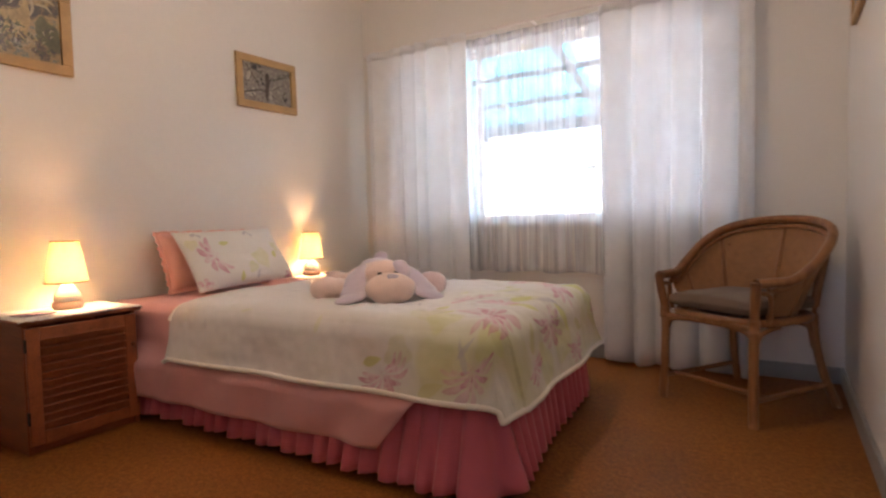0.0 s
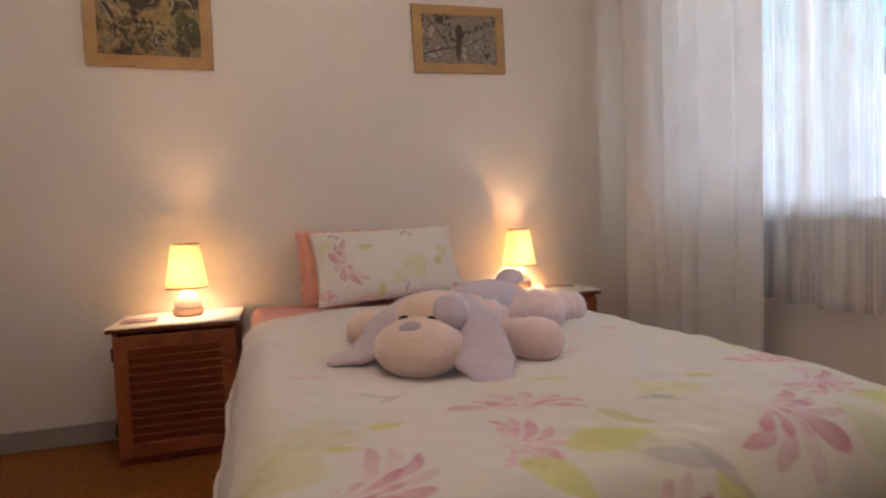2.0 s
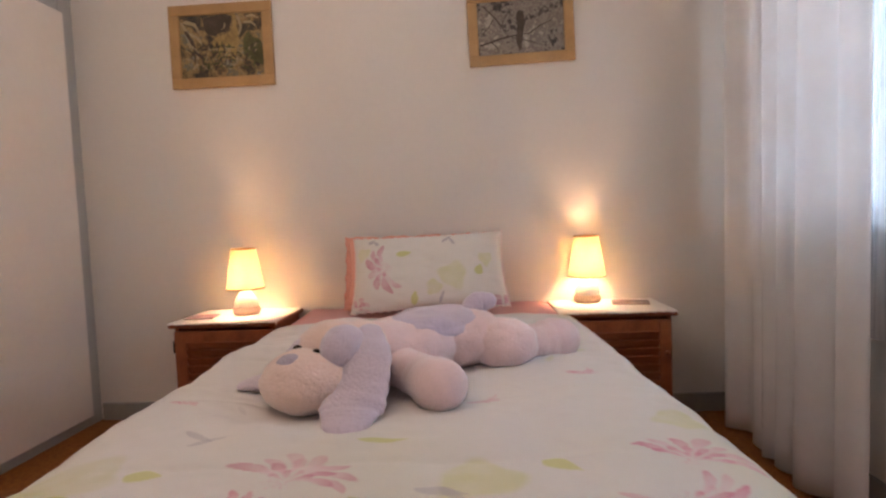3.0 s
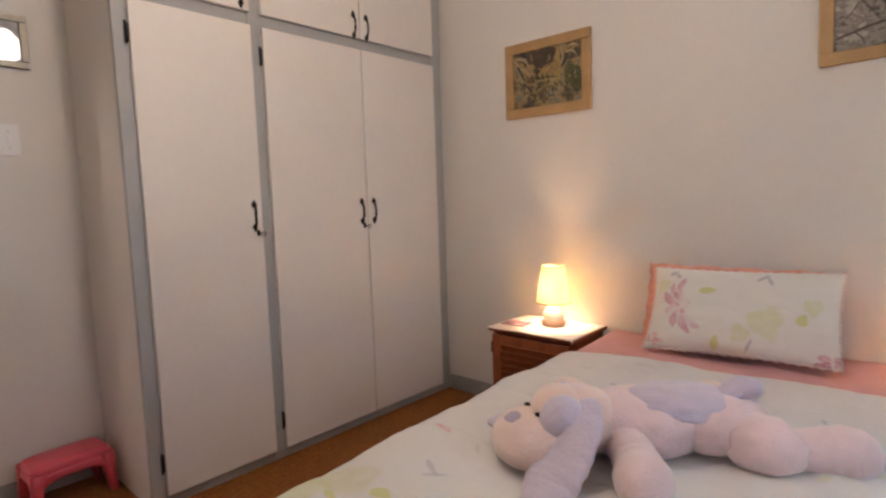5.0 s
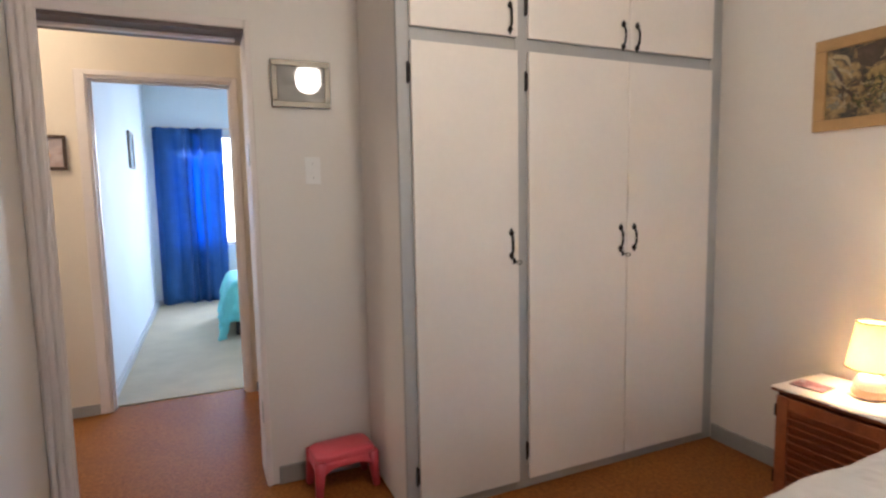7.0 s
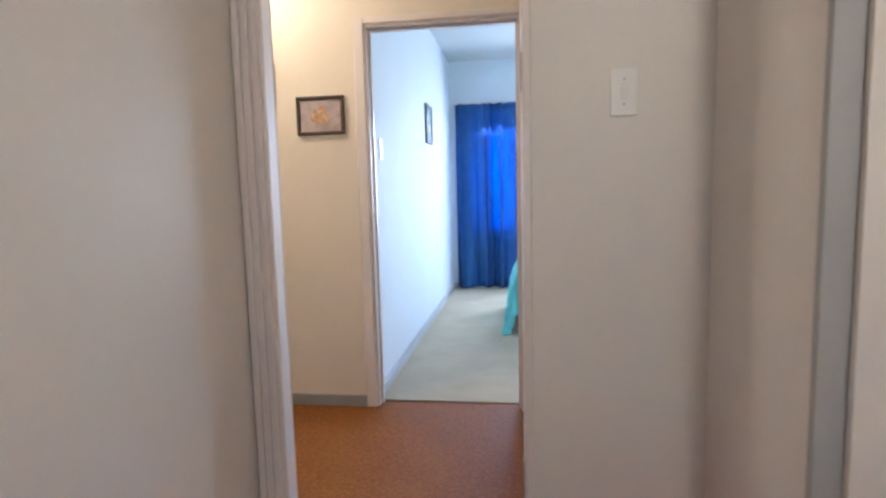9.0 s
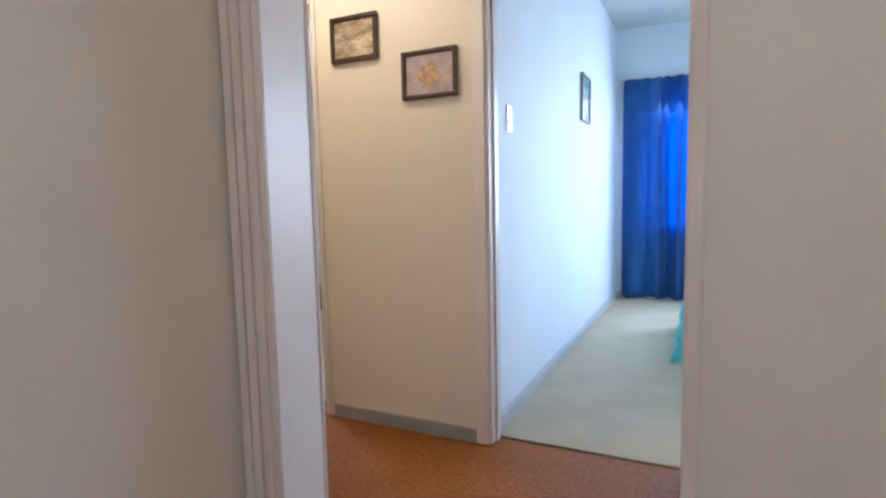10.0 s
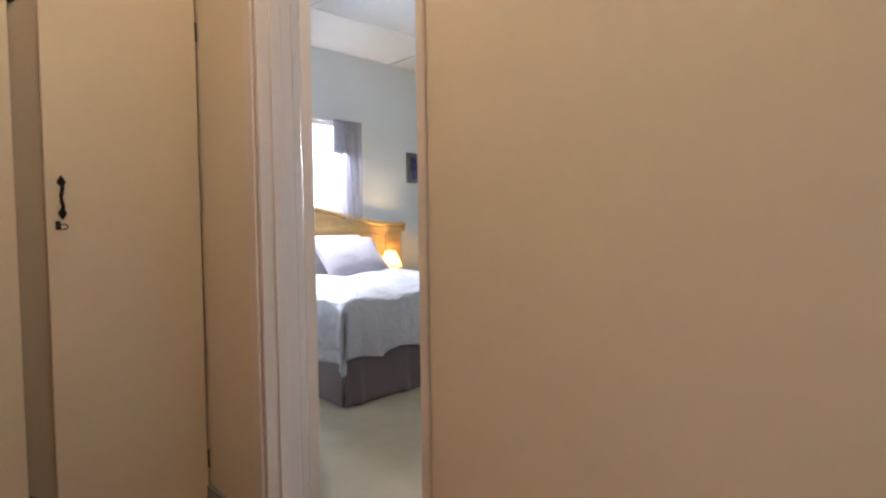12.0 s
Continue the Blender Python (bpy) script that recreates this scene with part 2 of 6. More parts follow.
PRINT_A = print_mat("foliage_print", [(0.30, (0.010, 0.012, 0.018)), (0.42, (0.07, 0.055, 0.035)), (0.50, (0.22, 0.15, 0.06)), (0.58, (0.36, 0.25, 0.10)), (0.66, (0.12, 0.13, 0.09)), (0.8, (0.50, 0.44, 0.33))], 11, detail=9)
PRINT_B = print_mat("branches_print", [(0.30, (0.02, 0.018, 0.02)), (0.40, (0.10, 0.08, 0.065)), (0.47, (0.30, 0.27, 0.22)), (0.58, (0.16, 0.13, 0.11)), (0.7, (0.42, 0.38, 0.30))], 13, (1, 1, 1), 10, 0.6)
PRINT_C = print_mat("grey_landscape_print", [(0.3, (0.05, 0.05, 0.05)), (0.45, (0.15, 0.16, 0.17)), (0.6, (0.24, 0.24, 0.23)), (0.8, (0.40, 0.38, 0.34))], 9, (1, 1, 2.5))
PRINT_D = print_mat("rose_print", [(0.35, (0.36, 0.31, 0.32)), (0.5, (0.46, 0.38, 0.38)), (0.66, (0.34, 0.26, 0.24))], 5)
ROSE = print_mat("rose_heads_print", [(0.3, (0.28, 0.14, 0.07)), (0.5, (0.47, 0.29, 0.16)), (0.7, (0.64, 0.47, 0.31))], 38, warp=1.0)
PRINT_E = print_mat("sepia_view_print", [(0.3, (0.16, 0.11, 0.07)), (0.5, (0.34, 0.26, 0.18)), (0.7, (0.58, 0.50, 0.38))], 12, (1, 1, 2))
PRINT_F = print_mat("sea_print", [(0.3, (0.02, 0.08, 0.14)), (0.5, (0.10, 0.30, 0.38)), (0.7, (0.55, 0.62, 0.62))], 6, (1, 1, 2.5))
PRINT_G = print_mat("violet_print", [(0.3, (0.012, 0.008, 0.05)), (0.5, (0.05, 0.03, 0.16)), (0.72, (0.30, 0.22, 0.5))], 5)
PLUSH_TAN = surface("tan_plush", (0.89, 0.68, 0.60), 0.95, vary=0.06, big=14, fine=150, relief=0.7, depth=0.006, sheen=0.8)
PLUSH_PINK = surface("cream_pink_plush", (0.90, 0.685, 0.675), 0.95, vary=0.06, big=14, fine=150, relief=0.7, depth=0.006, sheen=0.8)
PLUSH_LILAC = surface("lilac_plush", (0.68, 0.585, 0.69), 0.95, vary=0.06, big=14, fine=150, relief=0.7, depth=0.006, sheen=0.8)
PLUSH_NOSE = surface("mauve_nose_plush", (0.50, 0.42, 0.52), 0.9, vary=0.1, big=20, fine=200, relief=0.8, depth=0.008, sheen=0.5)
INK_BROWN = surface("umber_ink", (0.075, 0.052, 0.036), 0.35, vary=0.35, big=24, fine=90, relief=0.02)
INK_GOLD = surface("ochre_ink", (0.42, 0.29, 0.10), 0.35, vary=0.35, big=24, fine=70, relief=0.02)
INK_PALE = surface("straw_ink", (0.40, 0.32, 0.18), 0.35, vary=0.2, big=24, fine=80, relief=0.02)
INK_GREEN = surface("moss_ink", (0.10, 0.10, 0.035), 0.35, vary=0.35, big=24, fine=80, relief=0.02)
EYE = surface("brown_bead", (0.02, 0.010, 0.006), 0.12, vary=0.05)
CLEAR = glass("window_glass")
PIC_GLASS = glass("picture_glass", clear=0.90)
BULB = glow("lit_bulb", (1.0, 0.62, 0.28), 12)
GLOBE = glow("lit_opal_globe", (1.0, 0.86, 0.62), 1.6)
CONCRETE = surface("patio_concrete", (0.50, 0.48, 0.45), 0.85, vary=0.08, relief=0.3)
LAWN = surface("dry_lawn", (0.13, 0.15, 0.06), 0.95, vary=0.25, big=3, relief=0.6)
OUT_WALL = surface("lime_washed_wall", (0.62, 0.62, 0.60), 0.8, vary=0.10, relief=0.3)
BEAM = surface("grey_beam_paint", (0.10, 0.105, 0.13), 0.6, vary=0.08, relief=0.2)
ROOF_SHEET = cloth("corrugated_roof_sheet", (0.30, 0.78, 0.83), thin=0.52)
ROOF_CLEAR = cloth("pale_roof_sheet", (0.74, 0.86, 0.88), thin=0.58)
BLACK = surface("black_plastic", (0.012, 0.012, 0.014), 0.4, vary=0.1)


# ---- building helpers ----
def box(bm, lo, hi, bevel=0.0):
    vs = bmesh.ops.create_cube(bm, size=1)["verts"]
    for v in vs:
        v.co = Vector([(a + b) / 2 + c * (b - a) for a, b, c in zip(lo, hi, v.co)])
    if bevel:
        es = list({e for v in vs for e in v.link_edges})
        bmesh.ops.bevel(bm, geom=es, offset=bevel, segments=2, affect="EDGES", profile=0.5)
    return bm


def boxes(*sizes, bevel=0.0):
    bm = bmesh.new()
    for lo, hi in sizes:
        box(bm, lo, hi, bevel)
    return bm


def part(name, bm, material, parent=None, label="", smooth=False, m=None):
    me = bpy.data.meshes.new(name)
    bm.to_mesh(me)
    bm.free()
    for one in material if isinstance(material, (list, tuple)) else (material,):
        me.materials.append(one)
    if smooth:
        me.polygons.foreach_set("use_smooth", [True] * len(me.polygons))
    ob = new(name, me)
    ob.parent = parent
    if m is not None:
        ob.matrix_basis = m
    if label:
        ob["label"] = label
    return ob


def thing(name, m, label, category, group="", kind=""):
    return_ob = new(name)
    return_ob.empty_display_size = 0.1
    return_ob.matrix_basis = m
    return tagged(return_ob, label, category, group, kind)


def structure(name, bm, material, label):
    return tagged(part(name, bm, material), label, name.split("_")[0], kind="structure")


def tube(bm, pts, radius, sides=10, closed=False, flat=1.0):
    """A round bar along points; radius is a number or a list; flat squeezes it."""
    pts = [Vector(p) for p in pts]
    n = len(pts)
    rad = radius if isinstance(radius, (list, tuple)) else [radius] * n
    rings, up = [], Vector((0, 0, 1))
    for i, p in enumerate(pts):
        a = pts[i - 1] if (i or closed) else p
        c = pts[(i + 1) % n] if (i < n - 1 or closed) else p
        d = (c - a).normalized()
        side = d.cross(up)
        if side.length < 0.05:
            side = d.cross(Vector((0, 1, 0)))
        side.normalize()
        top = side.cross(d).normalized()
        rings.append([bm.verts.new(p + rad[i] * (math.cos(k) * side + flat * math.sin(k) * top)) for k in [2 * math.pi * j / sides for j in range(sides)]])
    for i in range(n if closed else n - 1):
        r, s = rings[i], rings[(i + 1) % n]
        for j in range(sides):
            bm.faces.new((r[j], r[(j + 1) % sides], s[(j + 1) % sides], s[j]))
    if not closed:
        bm.faces.new(rings[0])
        bm.faces.new(rings[-1][::-1])
    return bm


def spline(pts, steps=8):
    """Catmull-Rom points through pts."""
    p = [Vector(q) for q in pts]
    p = [2 * p[0] - p[1]] + p + [2 * p[-1] - p[-2]]
    out = []
    for i in range(1, len(p) - 2):
        for k in range(steps):
            t = k / steps
            out.append(0.5 * (2 * p[i] + (p[i + 1] - p[i - 1]) * t + (2 * p[i - 1] - 5 * p[i] + 4 * p[i + 1] - p[i + 2]) * t * t + (3 * p[i] - p[i - 1] - 3 * p[i + 1] + p[i + 2]) * t ** 3))
    return out + [p[-2]]


def lathe(bm, profile, sides=32, centre=(0, 0, 0)):
    """A turned shape from (radius, height) pairs."""
    cx, cy, cz = centre
    rings = [[bm.verts.new((cx + r * math.cos(2 * math.pi * k / sides), cy + r * math.sin(2 * math.pi * k / sides), cz + z)) for k in range(sides)] for r, z in profile]
    for a, b in zip(rings, rings[1:]):
        for k in range(sides):
            bm.faces.new((a[k], a[(k + 1) % sides], b[(k + 1) % sides], b[k]))
    return bm


def sheet(bm, nu, nv, f):
    """A grid of quads from f(u, v), u and v from 0 to 1."""
    g = [[bm.verts.new(f(i / nu, j / nv)) for j in range(nv + 1)] for i in range(nu + 1)]
    for i in range(nu):
        for j in range(nv):
            bm.faces.new((g[i][j], g[i + 1][j], g[i + 1][j + 1], g[i][j + 1]))
    return bm


def thick(ob, t, offset=0.0):
    s = ob.modifiers.new("thickness", "SOLIDIFY")
    s.thickness, s.offset = t, offset
    return ob


def ellipsoid(bm, centre, radii, turn=(0, 0, 0), index=0, rough=0.0, level=4):
    vs = bmesh.ops.create_icosphere(bm, subdivisions=level, radius=1)["verts"]
    rot = Euler([radians(a) for a in turn]).to_matrix()
    for v in vs:
        q = v.co.copy()
        k = 1 + rough * noise.noise(q * 3.1 + Vector(centre) * 9)
        v.co = Vector(centre) + rot @ Vector([c * r * k for c, r in zip(q, radii)])
    for f in {f for v in vs for f in v.link_faces}:
        f.material_index, f.smooth = index, True
    return bm
# ---- the rooms ----
TOP = 2.70
XH, XR, YS, YW = -2.52, 0.52, 0.02, 3.58          # bedroom: head wall, right wall, switch wall, window wall
YB, YP, YQ = -0.20, -1.385, -1.505               # hall: bedroom side, picture wall and its far face
XC, XE = 2.585, -0.95                             # hall: cupboard end, other end
XB, YBF = 0.548, -5.12                            # blue room: long wall, window wall
XF, YF = 5.08, -6.2                               # far bedroom: head wall, end wall

# the hall and the rooms past it stand a little askew to the bedroom
REAR = pose(0.50, -1.33, 0, 0, 0, -1.0) @ pose(-0.53, 1.385, 0)


def rear(ob):
    ob.matrix_basis = REAR @ ob.matrix_basis
    return ob


def slab(z0, z1):
    """One slab under or over the bedroom and the hall."""
    bm = bmesh.new()
    f = bm.faces.new([bm.verts.new((x, y, z0)) for x, y in ((-1.07, -1.41), (2.75, -1.41), (2.75, -0.08), (0.64, -0.08), (0.64, 3.75), (-2.66, 3.75), (-2.66, -0.20), (-1.07, -0.20))])
    ex = bmesh.ops.extrude_face_region(bm, geom=[f])
    for v in ex["geom"]:
        if isinstance(v, bmesh.types.BMVert):
            v.co.z = z1
    bmesh.ops.recalc_face_normals(bm, faces=bm.faces[:])
    bmesh.ops.triangulate(bm, faces=[g for g in bm.faces if len(g.verts) > 4])
    return bm


structure("floor", slab(-0.15, 0.0), CORK, "speckled orange-brown cork floor of bedroom and hall")
rear(structure("floor_blue_room", boxes(((-3.1, -5.3, -0.15), (0.60, -1.50, 0.004))), CARPET, "beige cut-pile carpet of the blue room"))
rear(structure("floor_far_room", boxes(((0.60, -6.4, -0.15), (5.3, -1.50, 0.004))), CARPET, "beige cut-pile carpet of the far bedroom"))
structure("ceiling", slab(TOP, TOP + 0.1), CEILING, "plain white board ceiling")
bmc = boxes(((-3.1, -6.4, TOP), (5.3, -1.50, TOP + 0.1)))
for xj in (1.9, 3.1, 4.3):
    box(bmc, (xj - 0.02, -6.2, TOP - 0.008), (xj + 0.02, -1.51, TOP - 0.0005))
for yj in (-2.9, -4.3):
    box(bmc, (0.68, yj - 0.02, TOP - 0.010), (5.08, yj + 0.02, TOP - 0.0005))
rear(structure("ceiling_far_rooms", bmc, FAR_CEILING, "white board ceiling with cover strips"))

def wall_outline(pts, y0, y1):
    """A wall drawn as one outline in x and z, with its door openings, and given thickness."""
    bm = bmesh.new()
    f = bm.faces.new([bm.verts.new((x, y0, z)) for x, z in pts])
    ex = bmesh.ops.extrude_face_region(bm, geom=[f])
    for v in ex["geom"]:
        if isinstance(v, bmesh.types.BMVert):
            v.co.y = y1
    bmesh.ops.recalc_face_normals(bm, faces=bm.faces[:])
    bmesh.ops.triangulate(bm, faces=[g for g in bm.faces if len(g.verts) > 4])
    return bm


structure("wall_head", boxes(((XH - 0.14, YB, 0), (XH, 3.75, TOP))), PAINT, "off-white painted wall behind the bed")
structure("wall_right", boxes(((XR, YB, 0), (XR + 0.12, 3.75, TOP))), PAINT, "off-white painted side wall")
WX0, WX1, WZ0, WZ1 = -2.12, 0.02, 0.86, 2.03
structure("wall_window", boxes(((XH, YW, 0), (WX0, YW + 0.17, TOP)), ((WX1, YW, 0), (XR, YW + 0.17, TOP)), ((WX0, YW, 0), (WX1, YW + 0.17, WZ0)), ((WX0, YW, WZ1), (WX1, YW + 0.17, TOP))), PAINT, "off-white wall with a wide window opening")
DX0, DX1, DZ = -0.304, 0.511, 2.042
structure("wall_switch", wall_outline([(XH, 0), (DX0, 0), (DX0, DZ), (DX1, DZ), (DX1, 0), (XR, 0), (XR, TOP), (XH, TOP)], YB, YS), PAINT, "off-white wall with the bedroom doorway")
structure("wall_hall_side", boxes(((XR + 0.12, YB, 0), (2.75, YB + 0.12, TOP)), ((XE - 0.12, -1.5, 0), (XE, YB, TOP))), HALL_PAINT, "cream hall wall")
EX0, EX1 = -0.30, 0.526
FX0, FX1 = 1.383, 2.140
rear(structure("wall_hall_pictures", wall_outline([(XE, 0), (EX0, 0), (EX0, 2.07), (EX1, 2.07), (EX1, 0), (FX0, 0), (FX0, 2.0), (FX1, 2.0), (FX1, 0), (2.75, 0), (2.75, TOP), (XE, TOP)], YQ, YP), HALL_PAINT, "cream hall wall with two doorways"))
rear(structure("wall_hall_end", boxes(((2.75, -1.5, 0), (2.87, 0.02, TOP))), HALL_PAINT, "cream wall behind the hall cupboard"))
rear(structure("wall_blue_long", boxes(((XB, -5.3, 0), (XB + 0.10, YQ, TOP))), BLUE_PAINT, "cool white wall of the blue room"))
rear(structure("wall_blue_window", boxes(((0.30, YBF - 0.17, 0), (XB, YBF, TOP)), ((-3.1, YBF - 0.17, 0), (-2.85, YBF, TOP)), ((-2.85, YBF - 0.17, 0), (0.30, YBF, 0.72)), ((-2.85, YBF - 0.17, 2.13), (0.30, YBF, TOP))), BLUE_PAINT, "cool white wall with a wide window"))
rear(structure("wall_blue_end", boxes(((-3.2, -5.3, 0), (-3.1, -1.5, TOP))), BLUE_PAINT, "cool white end wall"))
rear(structure("wall_blue_door", boxes(((-3.1, -1.56, 0), (XE - 0.12, YQ, TOP))), BLUE_PAINT, "cool white wall beside the door"))
rear(structure("wall_far_head", boxes(((XF, -6.4, 0), (XF + 0.14, -3.75, TOP)), ((XF, -2.55, 0), (XF + 0.14, -1.5, TOP)), ((XF, -3.75, 0), (XF + 0.14, -2.55, 1.08)), ((XF, -3.75, 2.03), (XF + 0.14, -2.55, TOP))), GREY_PAINT, "pale grey wall behind the far bed"))
rear(structure("wall_far_end", boxes(((0.66, -6.4, 0), (XF, YF, TOP))), GREY_PAINT, "pale grey end wall"))
rear(structure("wall_far_near", boxes(((2.87, -1.62, 0), (XF, YQ, TOP))), GREY_PAINT, "pale grey wall by the far door"))
rear(structure("wall_far_side", boxes(((XB + 0.10, -6.2, 0), (XB + 0.14, YQ, TOP))), GREY_PAINT, "pale grey side wall"))


def skirting(name, runs, material=SKIRT, h=0.085):
    return structure(name, boxes(*[((a, b, 0), (c, d, h)) for a, b, c, d in runs], bevel=0.004), material, "grey painted wooden skirting board")


skirting("baseboard_bedroom", [(XH, 0.56, XH + 0.015, YW), (XR - 0.015, YS + 0.03, XR, YW), (XH + 0.015, YW - 0.015, XR - 0.015, YW), (-0.80, YS, DX0 - 0.05, YS + 0.015)])
rear(skirting("baseboard_hall", [(EX1 + 0.050, YP, FX0 - 0.045, YP + 0.014), (FX1 + 0.05, YP, XC - 0.005, YP + 0.014), (XE, YP, EX0 - 0.045, YP + 0.014), (XR + 0.12, YB - 0.014, XC, YB)], SKIRT, 0.066))
rear(skirting("baseboard_blue_room", [(XB - 0.028, YBF, XB, YQ), (0.3, YBF, XB - 0.028, YBF + 0.014)], PALE_SKIRT, 0.060))
rear(skirting("baseboard_far_room", [(XF - 0.014, YF, XF, -1.62)], GREY_PAINT, 0.08))


def doorway(name, x0, x1, z, y_in, y_out, step, w=0.042, right_w=None, left_w=None, ribbed=False, jl=0.022, jr=0.022, under=None, splay=0.0):
    """Jambs, head and raised moulding of a doorway; step is the moulding's side, +1 towards y."""
    rw = w if right_w is None else right_w
    lw = w if left_w is None else left_w
    d = thing(name, pose(0, 0, 0), "cream gloss-painted timber door frame", "door frame", kind="structure")
    lo, hi = min(y_in, y_out), max(y_in, y_out)
    part("jamb", boxes(((x0, lo + 0.002, 0), (x0 + jl, hi - 0.002, z)), bevel=0.0015), TRIM, d)
    if splay:
        bm = bmesh.new()
        f = bm.faces.new([bm.verts.new(q) for q in ((x1, lo + 0.002, 0), (x1, hi - 0.002, 0), (x1 - splay, hi - 0.002, 0), (x1 - jr, lo + 0.002, 0))])
        bmesh.ops.translate(bm, verts=[v for v in bmesh.ops.extrude_face_region(bm, geom=[f])["geom"] if isinstance(v, bmesh.types.BMVert)], vec=(0, 0, z))
        bmesh.ops.recalc_face_normals(bm, faces=bm.faces[:])
        part("jamb", bm, TRIM, d)
    else:
        part("jamb", boxes(((x1 - jr, lo + 0.002, 0), (x1, hi - 0.002, z)), bevel=0.003), TRIM, d)
    # under: darker material that paints in the shade below the head
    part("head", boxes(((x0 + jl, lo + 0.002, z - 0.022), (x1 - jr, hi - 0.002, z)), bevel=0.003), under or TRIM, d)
    mid = (lo + hi) / 2
    if not ribbed:
        part("door_stop", boxes(((x0 + 0.022, mid - 0.018, 0), (x0 + 0.034, mid + 0.018, z - 0.022)), bevel=0.003), TRIM, d)
    if not splay:
        part("door_stop", boxes(((x1 - jr - 0.010, mid - 0.018, 0), (x1 - jr, mid + 0.018, z - 0.022)), bevel=0.003), TRIM, d)
    part("door_stop", boxes(((x0 + 0.034, mid - 0.018, z - 0.034), (x1 - 0.034, mid + 0.018, z - 0.022)), bevel=0.003), TRIM, d)
    for y, s in ((hi, 1), (lo, -1)):
        for a, b, rib in ((x0 - lw, x0 + min(0.008, jl - 0.001), False), (x1 - (splay + 0.002 if splay and s > 0 else 0.008), x1 + rw, ribbed)):
            if b - a < 0.012:
                continue
            bm = boxes(((a, min(y, y + s * 0.010), 0), (b, max(y, y + s * 0.010), z + w)), bevel=0.0045)
            for mid_x in (a + (b - a) * q for q in (0.22, 0.52, 0.80)) if rib and b - a > 0.06 else ((a + b) / 2,) if rib else ():
                box(bm, (mid_x - 0.010, min(y + s * 0.009, y + s * 0.019), 0.002), (mid_x + 0.010, max(y + s * 0.009, y + s * 0.019), z + w - 0.012), 0.0039)
            part("architrave", bm, TRIM, d)
        part("architrave", boxes(((x0 + 0.008, min(y, y + s * 0.013), z - 0.008), (x1 - 0.008, max(y, y + s * 0.013), z + w)), bevel=0.005), TRIM, d)
    return d


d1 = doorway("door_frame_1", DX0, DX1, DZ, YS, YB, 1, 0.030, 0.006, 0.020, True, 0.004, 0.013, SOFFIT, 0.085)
d2 = rear(doorway("door_frame_2", EX0, EX1, 2.07, YP, YQ, 1, 0.026, 0.048, 0.026))
d3 = rear(doorway("door_frame_3", FX0, FX1, 2.0, YP, YQ, 1, 0.030, 0.044, 0.014))
for d, x, y, zs in ((d2, EX0 + 0.023, -1.47, (0.25, 1.75)), (d1, DX0 + 0.005, -0.012, (0.30, 1.46))):
    for z in zs:
        part("hinge_plate", boxes(((x - 0.001, y - 0.022, z), (x + 0.004, y + 0.022, z + 0.10)), bevel=0.001), STEEL, d, "painted-over steel hinge plate")


def open_leaf(name, hinge, turn, width, height):
    d = thing(name, pose(hinge[0], hinge[1], 0, 0, 0, turn), "cream painted flush door standing open", "door", kind="structure")
    part("leaf", boxes(((-0.010, -0.036, 0.012), (width, 0.0, height)), bevel=0.002), TRIM, d)
    for z in (0.22, 1.68):
        bm = boxes(((-0.004, -0.030, z), (0.003, 0.004, z + 0.09)))
        tube(bm, [(-0.004, 0.006, z), (-0.004, 0.006, z + 0.09)], 0.006, 8)
        part("hinge", bm, STEEL, d, "dull steel butt hinge")
    part("door_knob", lathe(bmesh.new(), [(0.0, 0.05), (0.018, 0.048), (0.022, 0.035), (0.012, 0.02), (0.010, 0.0)], 16), STEEL, d, "round steel door knob", True, pose(width - 0.06, 0.0, 1.0, -90, 0, 0))
    return d


part("rebate", boxes(((FX1 - 0.004, YQ - 0.036, 0.0), (FX1 + 0.02, YQ - 0.011, 1.99)), bevel=0.002), TRIM, d3)
rear(open_leaf("door_far_room", (FX1 + 0.012, YQ - 0.046), -29, 0.68, 1.97))
rear(structure("threshold_far_room", boxes(((FX0 + 0.03, YQ - 0.005, 0.0), (FX1 - 0.03, YQ + 0.03, 0.008)), bevel=0.002), DARK_FRAME, "thin dark strip where carpet meets cork"))
rear(structure("threshold_blue_room", boxes(((EX0 + 0.03, YQ - 0.005, 0.0), (EX1 - 0.03, YQ + 0.025, 0.007)), bevel=0.002), CARPET, "carpet edge strip at the blue room"))

# ---- bedroom window, patio and garden ----
win = thing("window_1", pose(0, 0, 0), "white steel-framed window with clear panes", "window", kind="structure")
fy0, fy1 = YW + 0.08, YW + 0.12
bars = [WX0, -1.56, -0.62, WX1]
bm = boxes(((WX0, fy0, WZ0), (WX1, fy1, WZ0 + 0.04)), ((WX0, fy0, WZ1 - 0.04), (WX1, fy1, WZ1)), bevel=0.004)
part("window_frame", bm, TRIM, win)
for i, x in enumerate(bars):
    w = 0.02
    a = x if i == 0 else x - w if i < 3 else x - 2 * w
    part("mullion", boxes(((a, fy0 + 0.003, WZ0 + 0.04), (a + 2 * w, fy1 - 0.003, WZ1 - 0.04)), bevel=0.004), TRIM, win)
for x0, x1 in zip(bars, bars[1:]):
    p = part("pane", boxes(((x0 + 0.04, fy0 + 0.018, WZ0 + 0.04), (x1 - 0.02, fy0 + 0.022, WZ1 - 0.04))), CLEAR, win)
    p.visible_shadow = False
part("window_sill", boxes(((WX0 - 0.03, YW - 0.03, WZ0 - 0.03), (WX1 + 0.03, YW + 0.08, WZ0 - 0.001)), bevel=0.006), TRIM, win)

